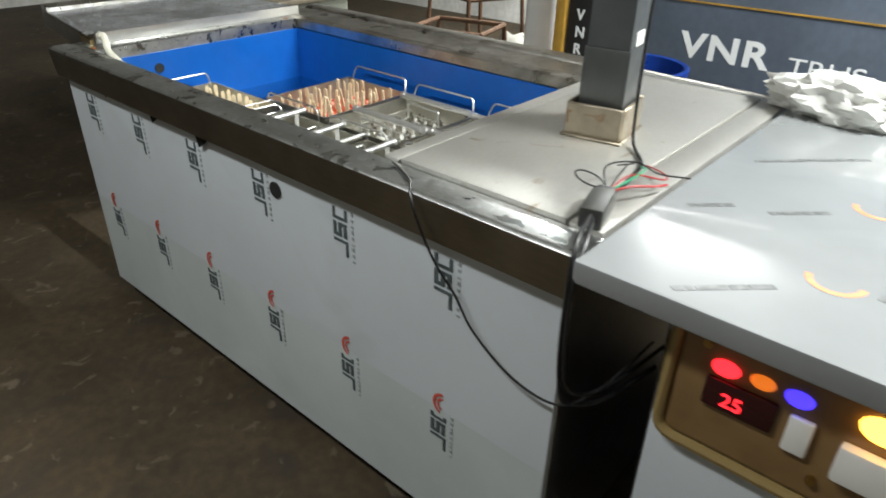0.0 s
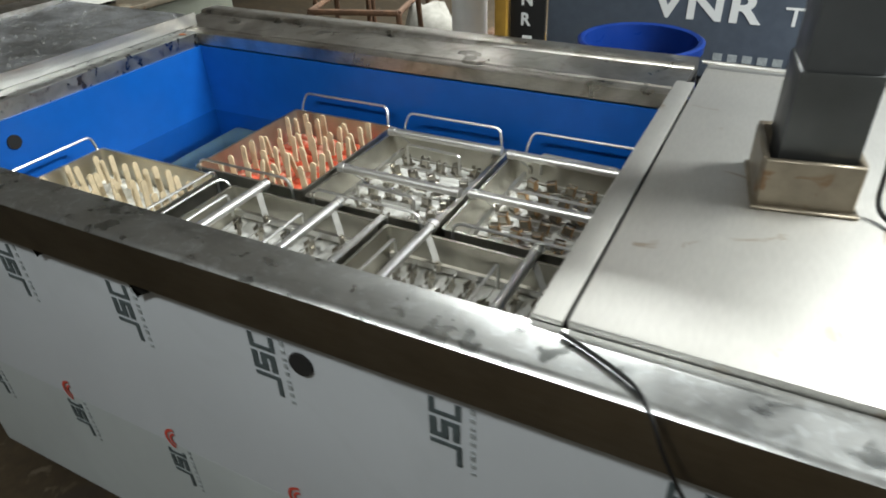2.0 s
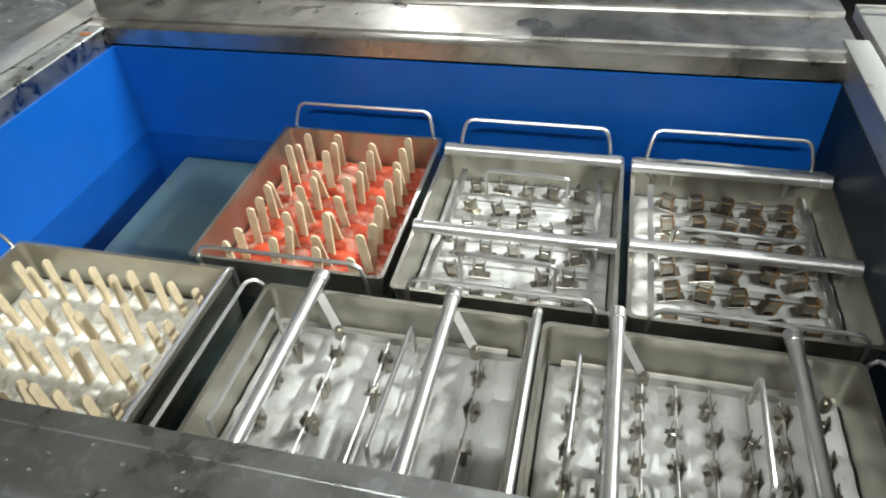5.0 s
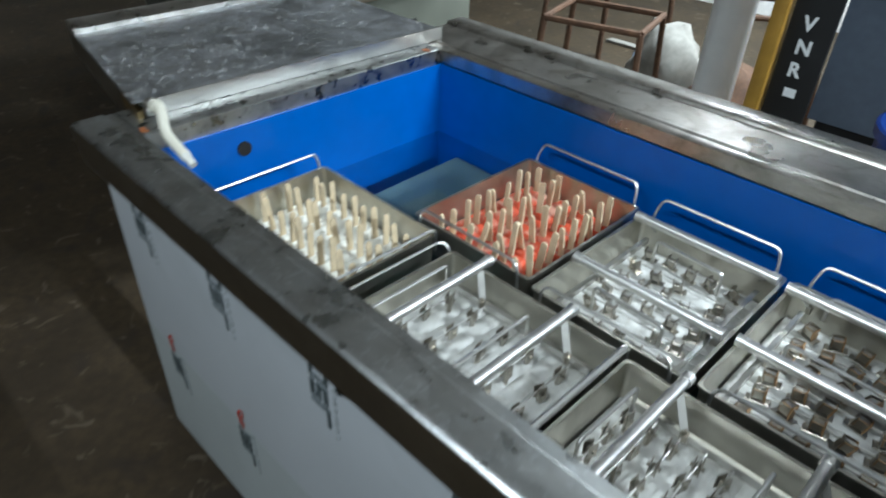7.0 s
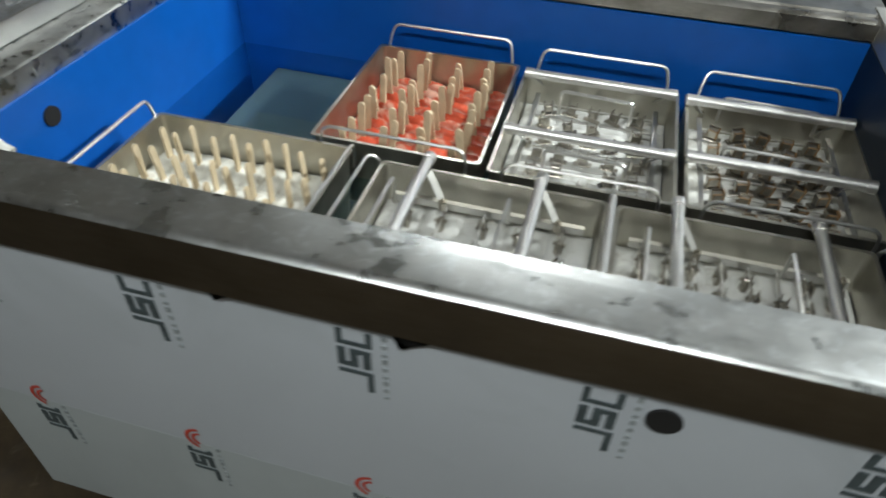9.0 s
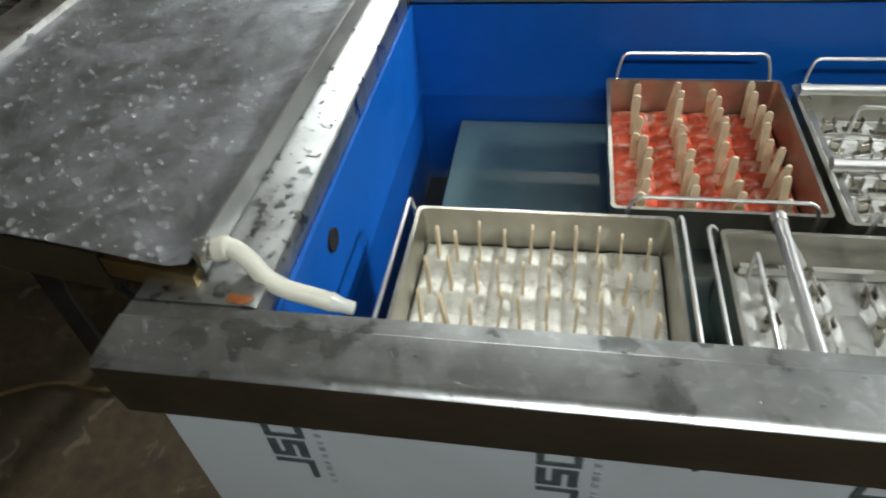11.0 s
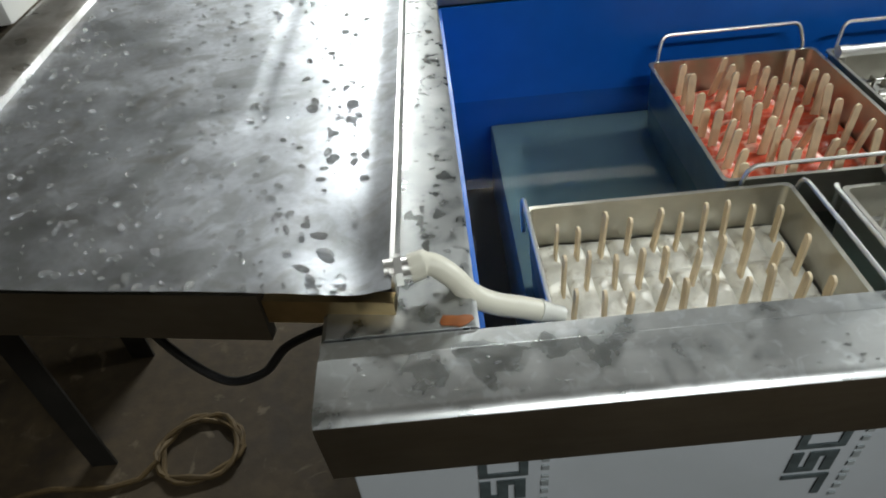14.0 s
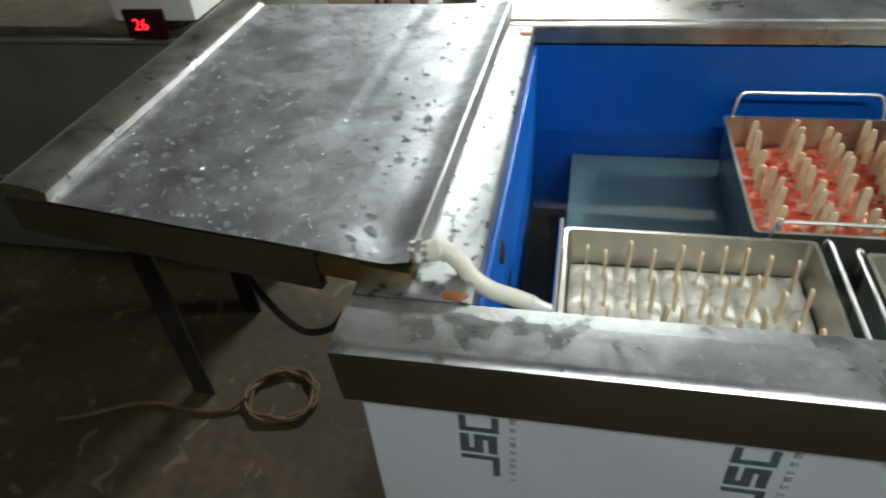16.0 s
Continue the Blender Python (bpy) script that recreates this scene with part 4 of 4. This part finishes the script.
for name, s0, z0, z1 in (("right_edge", 1.0, 0.8505, TRAY_Z + 0.008), ("left_edge", 0.0, 0.80, TRAY_Z + 0.009)):
    bm = bmesh.new()
    a, b = inside(s0, 0.02), inside(s0, 1)
    off = Vector((0.002, 0, 0))
    quad = [a - off, a + off, b + off, b - off]
    lo, hi = [bm.verts.new((p.x, p.y, z0)) for p in quad], [bm.verts.new((p.x, p.y, z1)) for p in quad]
    bm.faces.new(lo[::-1])
    bm.faces.new(hi)
    for k in range(4):
        bm.faces.new((lo[k], lo[(k + 1) % 4], hi[(k + 1) % 4], hi[k]))
    part(name, bm, MAT["steel"], tray, "turned-up bright edge")
for lx, ly, top in ((-0.65, 0.505, 0.60), (-0.65, 0.80, 0.60), (-0.02, 0.80, TRAY_Z - 0.012)):
    bm = bmesh.new()
    box(bm, lx - 0.027, lx + 0.027, ly - 0.003, ly + 0.003, 0.0, top)
    box(bm, lx - 0.022, lx - 0.016, ly + 0.003, ly + 0.044, 0.0, top)
    part("leg", bm, MAT["leg_dark"], tray, "dark angle iron leg")
bm = bmesh.new()
box(bm, -0.677, -0.02, 0.495, 0.5015, 0.54, 0.60)
box(bm, -0.677, -0.02, 0.803, 0.81, 0.54, 0.60)
part("cross_rail", bm, MAT["leg_dark"], tray)
bm = bmesh.new()
for ly in (0.495, 0.803):
    box(bm, -0.40, -0.37, ly, ly + 0.0065, 0.601, 0.8615)
box(bm, -0.405, -0.365, 0.16, 0.81, 0.845, 0.862)
part("side_rail", bm, MAT["leg_dark"], tray)

# Drain spout and hose.
bm = bmesh.new()
cyl(bm, (0.074, 0.0920, 0.872), (0.102, 0.0940, 0.872), 0.010, 14)
cyl(bm, (0.082, 0.0925, 0.872), (0.088, 0.0930, 0.872), 0.0135, 6)
part("drain_spout", bm, MAT["steel"], tray, "short bright steel spout")
bm = bmesh.new()
line = smooth_line([(0.094, 0.0930, 0.872), (0.110, 0.0950, 0.873), (0.126, 0.0910, 0.862), (0.140, 0.0850, 0.846), (0.158, 0.0840, 0.833), (0.180, 0.0860, 0.823), (0.198, 0.0880, 0.814)], 8)
sweep(bm, line, 0.0105, 14, radii=[0.0118 if i < 7 else 0.0096 for i in range(len(line))])
hose = tagged(part("drain_hose", bm, MAT["hose_white"]), "short milky white rubber hose hanging into the tank", "hose")
bm = bmesh.new()
sweep(bm, [line[-1] + (line[-1] - line[-2]).normalized() * k for k in (-0.002, 0.010, 0.022)], 0.0075, 12, radii=[0.0105, 0.0075, 0.0072])
part("hose_tip", bm, MAT["hose_clear"], hose, "greyer clear hose end")

# Orange sealant in the inner corners of the rim.
for sx, sy, sz in ((0.128, 0.054, 0.8495), (0.130, 0.716, 0.8495)):
    bm = bmesh.new()
    bmesh.ops.create_icosphere(bm, subdivisions=2, radius=1.0, matrix=Matrix.Translation((sx, sy, sz)) @ Matrix.Diagonal((0.013, 0.006, 0.0012, 1)))
    for v in bm.verts:
        v.co += 0.006 * Vector((noise.noise(v.co * 90), noise.noise(v.co * 80 + Vector((3, 0, 0))), 0))
    part("sealant_smear", bm, MAT["rust_orange"], tank, "orange sealant smear")

# Water drops and puddles on the tray, the side rim and the front rim.
rnd = random.Random(21)
verts, faces = [], []


def drop(x, y, z, rx, ry, h, turn):
    base, n = len(verts), 12
    ca, sa = math.cos(turn), math.sin(turn)
    for r, k in ((1.0, 0.0), (0.82, 0.57), (0.42, 0.91)):
        for i in range(n):
            a = 2 * math.pi * i / n
            wob = 1 + 0.07 * math.sin(3 * a + turn * 5)
            u, v = rx * r * wob * math.cos(a), ry * r * wob * math.sin(a)
            verts.append((x + ca * u - sa * v, y + sa * u + ca * v, z + h * k))
    verts.append((x, y, z + h))
    for q in (0, 1):
        for i in range(n):
            j = (i + 1) % n
            faces.append((base + q * n + i, base + q * n + j, base + (q + 1) * n + j, base + (q + 1) * n + i))
    for i in range(n):
        faces.append((base + 2 * n + i, base + 2 * n + (i + 1) % n, base + 3 * n))


for _ in range(640):
    s, t = rnd.uniform(0.155, 0.95), rnd.random() ** 1.2
    p = inside(s, t)
    r = rnd.choice((0.0011, 0.0014, 0.0018, 0.0018, 0.0024, 0.0031, 0.0038))
    drop(p.x, p.y, TRAY_Z + 0.0002 + 0.0016 * noise.noise(Vector((s * 5, t * 5, 2.0))), r * rnd.uniform(1, 1.9), r, r * 0.85, rnd.uniform(-1.2, 1.2))
for _ in range(4):
    s, t = rnd.uniform(0.84, 0.94), rnd.uniform(0.03, 0.14)
    p = inside(s, t)
    drop(p.x, p.y, TRAY_Z - 0.0025, rnd.uniform(0.007, 0.012), rnd.uniform(0.003, 0.006), 0.0035, rnd.uniform(-0.6, 0.6))
for _ in range(70):
    drop(rnd.uniform(0.100, 0.138), rnd.uniform(0.07, 0.70), 0.849, rnd.uniform(0.0015, 0.004), rnd.uniform(0.0015, 0.003), 0.0012, rnd.uniform(-1.5, 1.5))
for _ in range(70):
    x = X0 + 0.02 + (rnd.random() ** 1.8) * 0.75
    drop(x, rnd.uniform(-0.018, 0.022), 0.85, rnd.uniform(0.001, 0.003), rnd.uniform(0.0008, 0.0018), 0.001, rnd.uniform(-0.4, 0.4))
me = bpy.data.meshes.new("water_drops")
me.from_pydata(verts, [], faces)
me.materials.append(MAT["water_drop"])
drops = tagged(new("water_drops", me), "clear water drops and splashes on wet steel", "water drops", kind="stuff")
shade(drops, True, 80)

# Cable and rope under the tray.
cable("sagging_cable", [(-0.29, 0.30, 0.80), (-0.265, 0.285, 0.67), (-0.235, 0.28, 0.585), (-0.185, 0.27, 0.535), (-0.13, 0.265, 0.55), (-0.087, 0.263, 0.60), (-0.02, 0.25, 0.64), (0.011, 0.2, 0.66)], 0.006, "cable_black", "black cable sagging under the tray")
bm = bmesh.new()
pts = []
for k in range(60):
    a = k / 60 * 2 * math.pi * 2.6
    r = 0.085 + 0.008 * math.sin(k * 0.9)
    pts.append((-0.443 + r * math.cos(a), 0.515 + r * 0.9 * math.sin(a), 0.008 + 0.010 * (k / 60) + 0.004 * math.sin(k * 1.3)))
pts += [(-0.50 - 0.06 * k, 0.485 - 0.012 * k - 0.02 * math.sin(k), 0.008) for k in range(1, 9)]
sweep(bm, pts, 0.006, 7)
tagged(part("rope_coil", bm, MAT["rope_yellow"]), "loose yellowish rope coiled on the floor", "rope")

# ---------------------------------------------------------------- the second machine beyond the tray
far = tagged(new("second_machine"), "dark steel machine with a pale box and red display", "machine")
bm = bmesh.new()
box(bm, -2.1, -0.60, 0.98, 1.65, 0.02, 0.74, bevel=0.004)
part("body", bm, MAT["dark_cabinet"], far, "dark reflecting steel body")
for z in (0.30, 0.725):
    bm = bmesh.new()
    box(bm, -2.1, -0.60, 0.968, 0.979, z - 0.006, z + 0.006, bevel=0.002, segments=1)
    part("trim_strip", bm, MAT["bright_tube"], far, "thin bright edge strip")
bm = bmesh.new()
box(bm, -2.12, -0.58, 0.968, 1.67, 0.741, 0.7625, bevel=0.004)
part("top", bm, MAT["socket_steel"], far)
bm = bmesh.new()
box(bm, -0.85, -0.64, 0.950, 1.2, 0.7805, 0.95, bevel=0.01)
part("pale_box", bm, MAT["white_paint"], far, "pale plastic box")
bm = bmesh.new()
box(bm, -0.83, -0.69, 0.955, 1.18, 0.7632, 0.7800, bevel=0.004)
part("box_foot", bm, MAT["black_paint"], far)
bm = bmesh.new()
box(bm, -0.82, -0.715, 0.94, 0.9495, 0.748, 0.812, bevel=0.004)
part("display", bm, MAT["display_dark"], far, "dark display window")
lettering("digits", "26", 0.038, pose(-0.798, 0.9385, 0.765, 90, 0, 0), "lamp_red", far, "glowing red digits", 0.0)
for fx in (-2.0, -0.76):
    for fy in (1.05, 1.58):
        bm = bmesh.new()
        cyl(bm, (fx, fy, 0), (fx, fy, 0.021), 0.03, 12)
        part("foot", bm, MAT["black_paint"], far)
bm = bmesh.new()
sweep(bm, [(-1.62 + 0.10 * math.cos(a / 24 * 6.283), 0.72 + 0.10 * math.sin(a / 24 * 6.283), 0.40) for a in range(24)], 0.010, 8, closed=True)
cyl(bm, (-1.62, 0.72, 0.0), (-1.62, 0.72, 0.39), 0.092, 28, 0.10)
tagged(part("bucket", bm, MAT["dark_cabinet"]), "dark bucket with a pale worn rim", "bucket")

# ---------------------------------------------------------------- behind the tank
board = tagged(new("lettered_cabinet"), "blue grey painted cabinet with white lettering", "cabinet")
BY = 2.1
bm = bmesh.new()
box(bm, 0.605, 3.4, BY, BY + 0.6, 0.44, 1.9, bevel=0.006)
part("body", bm, MAT["board_blue_grey"], board, "blue grey painted body")
bm = bmesh.new()
box(bm, 0.63, 3.38, BY + 0.03, BY + 0.57, 0.0, 0.439)
part("plinth", bm, MAT["black_paint"], board, "black recessed base")
bm = bmesh.new()
box(bm, 0.605, 3.4, BY - 0.006, BY - 0.001, 0.862, 0.868)
part("trim", bm, MAT["yellow_frame"], board, "thin yellowish painted line")
lettering("lettering", "VNR", 0.140, pose(1.005, BY - 0.0015, 0.646, 90, 0, 0) @ Matrix.Diagonal((1.22, 1, 1, 1)), "letter_white", board, "large white capital letters", 0.004, 1.12)
lettering("lettering", "TRUS", 0.090, pose(1.44, BY - 0.0015, 0.646, 90, 0, 0) @ Matrix.Diagonal((1.3, 1, 1, 1)), "letter_white", board, "smaller white capital letters", 0.0)
bm = bmesh.new()
for k in range(6):
    box(bm, 1.24 + k * 0.05, 1.272 + k * 0.05, BY - 0.002, BY - 0.0008, 0.505, 0.532)
part("small_lettering", bm, MAT["ink_pale"], board, "row of small pale unreadable marks")
post = tagged(new("sign_post"), "yellow steel post with a black lettered strip", "sign post")
bm = bmesh.new()
box(bm, 0.395, 0.445, 2.06, 2.12, 0.02, 1.9, bevel=0.004)
part("upright", bm, MAT["yellow_frame"], post)
bm = bmesh.new()
box(bm, 0.36, 0.58, 2.0, 2.18, 0.0, 0.06, bevel=0.01)
part("base", bm, MAT["yellow_frame"], post)
bm = bmesh.new()
box(bm, 0.455, 0.60, 2.08, 2.10, 0.06, 1.9, bevel=0.003)
part("strip", bm, MAT["black_paint"], post, "black vertical strip")
for k, ch in enumerate("VNR"):
    lettering("letter", ch, 0.066, pose(0.50, 2.0785, 0.725 - 0.077 * k, 90, 0, 0), "letter_white", post, "", 0.002)
bm = bmesh.new()
box(bm, 0.51, 0.55, 2.077, 2.079, 0.50, 0.53)
part("small_mark", bm, MAT["letter_white"], post)

bm = bmesh.new()
cyl(bm, (0.195, 2.25, 0.0), (0.195, 2.25, 3.39), 0.078, 32)
tagged(part("pipe_column", bm, MAT["pipe_white"]), "upright white painted round pipe standing on the floor", "pipe")

barrel = tagged(new("plastic_barrel"), "open bright blue plastic barrel with a dark inside", "barrel")
barrel.matrix_world = pose(1.09, 1.52, 0)
bm = bmesh.new()
prof = [(0.0, 0.0), (0.150, 0.0), (0.158, 0.02), (0.176, 0.20), (0.182, 0.36), (0.176, 0.55), (0.166, 0.66), (0.166, 0.69), (0.178, 0.695), (0.180, 0.72), (0.172, 0.724), (0.160, 0.72), (0.158, 0.66), (0.168, 0.36), (0.150, 0.03), (0.0, 0.025)]
rings = [[bm.verts.new((r * math.cos(2 * math.pi * k / 40), r * math.sin(2 * math.pi * k / 40), z)) for k in range(40)] if r else [bm.verts.new((0, 0, z))] for r, z in prof]
for p, q in zip(rings, rings[1:]):
    for k in range(40):
        a, b = p[k % len(p)], p[(k + 1) % len(p)]
        c, d = q[(k + 1) % len(q)], q[k % len(q)]
        bm.faces.new([v for i, v in enumerate((a, b, c, d)) if v not in (a, b, c, d)[:i]])
part("shell", bm, MAT["barrel_blue"], barrel)
# Dark disc added across the barrel to imitate its shaded inside.
bm = bmesh.new()
cyl(bm, (0, 0, 0.50), (0, 0, 0.51), 0.1585, 40)
part("contents", bm, MAT["liner_shaded"], barrel, "added dark disc standing in for the shaded inside")
for a in (-70, 110):
    bm = bmesh.new()
    box(bm, -0.035, 0.035, -0.012, 0.012, 0.63, 0.70, bevel=0.006)
    h = part("lug", bm, MAT["barrel_blue"], barrel, "moulded carrying lug")
    h.matrix_basis = pose(0.178 * math.cos(radians(a)), 0.178 * math.sin(radians(a)), 0, 0, 0, a + 90)

# Scrap and debris on the far floor.
def stand(x, y, turn, w, d, h):
    thing = tagged(new("scrap_stand"), "rusty bent angle iron stand among scrap", "stand", "rusty scrap stands")
    thing.matrix_world = pose(x, y, 0, 0, 0, turn)
    for sx in (-1, 1):
        for sy in (-1, 1):
            bm = bmesh.new()
            cyl(bm, (sx * w / 2 * 1.15, sy * d / 2 * 1.15, 0), (sx * w / 2, sy * d / 2, h), 0.014, 8)
            part("leg", bm, MAT["rust"], thing)
    bm = bmesh.new()
    for a, b in (((-1, -1), (1, -1)), ((1, -1), (1, 1)), ((1, 1), (-1, 1)), ((-1, 1), (-1, -1))):
        cyl(bm, (a[0] * w / 2, a[1] * d / 2, h), (b[0] * w / 2, b[1] * d / 2, h), 0.014, 8)
    part("top_frame", bm, MAT["rust"], thing)


stand(-0.35, 2.25, 15, 0.42, 0.35, 0.55)
stand(-0.75, 2.9, -20, 0.5, 0.4, 0.62)
stand(0.02, 3.2, 35, 0.4, 0.4, 0.5)


def sack(x, y, turn, sx, sy, sz, mat, seed, name, label, category):
    bm = bmesh.new()
    bmesh.ops.create_icosphere(bm, subdivisions=3, radius=1.0, matrix=Matrix.Identity(4))
    for v in bm.verts:
        p = v.co.copy()
        k = 1 + 0.25 * noise.noise(p * 1.6 + Vector((seed, 0, 0))) + 0.12 * abs(noise.noise(p * 4 + Vector((seed, 0, 0))))
        v.co = Vector((p.x * sx * k, p.y * sy * k, max(0, (p.z + 0.75) * sz * k)))
    ob = tagged(part(name, bm, MAT[mat]), label, category)
    ob.matrix_world = pose(x, y, 0, 0, 0, turn)


sack(-0.12, 1.75, 10, 0.22, 0.16, 0.14, "sacking", 1, "sack", "slumped grey brown sack on the floor", "sack")
sack(-0.55, 1.85, 60, 0.2, 0.15, 0.10, "sacking", 4, "sack", "flat grey brown sack on the floor", "sack")
sack(0.12, 2.75, 60, 0.24, 0.2, 0.18, "rust", 6, "scrap_lump", "heap of rusty brown scrap", "scrap")
sack(-0.25, 2.7, 20, 0.18, 0.15, 0.25, "sacking", 8, "sack", "upright grey brown sack on the floor", "sack")
sack(0.40, 2.45, 0, 0.09, 0.08, 0.34, "yellow_frame", 9, "cloth_roll", "yellow cloth roll beside the white pipe", "cloth")
rnd = random.Random(5)
for k in range(26):
    bm = bmesh.new()
    l, w = rnd.uniform(0.06, 0.3), rnd.uniform(0.02, 0.08)
    box(bm, -l, l, -w, w, 0, rnd.uniform(0.006, 0.03), bevel=0.003, segments=1)
    for v in bm.verts:
        v.co.x += 0.03 * noise.noise(v.co * 20 + Vector((k, 0, 0)))
    o = tagged(part("scrap_piece", bm, MAT[rnd.choice(("rust", "sacking", "steel_dark", "board_blue_grey", "rust"))]), "flat dusty scrap piece lying on the floor", "scrap", "scrap on the floor")
    o.matrix_world = pose(rnd.uniform(-1.0, 0.35), rnd.uniform(1.3, 3.6), 0.0, 0, 0, rnd.uniform(0, 180))
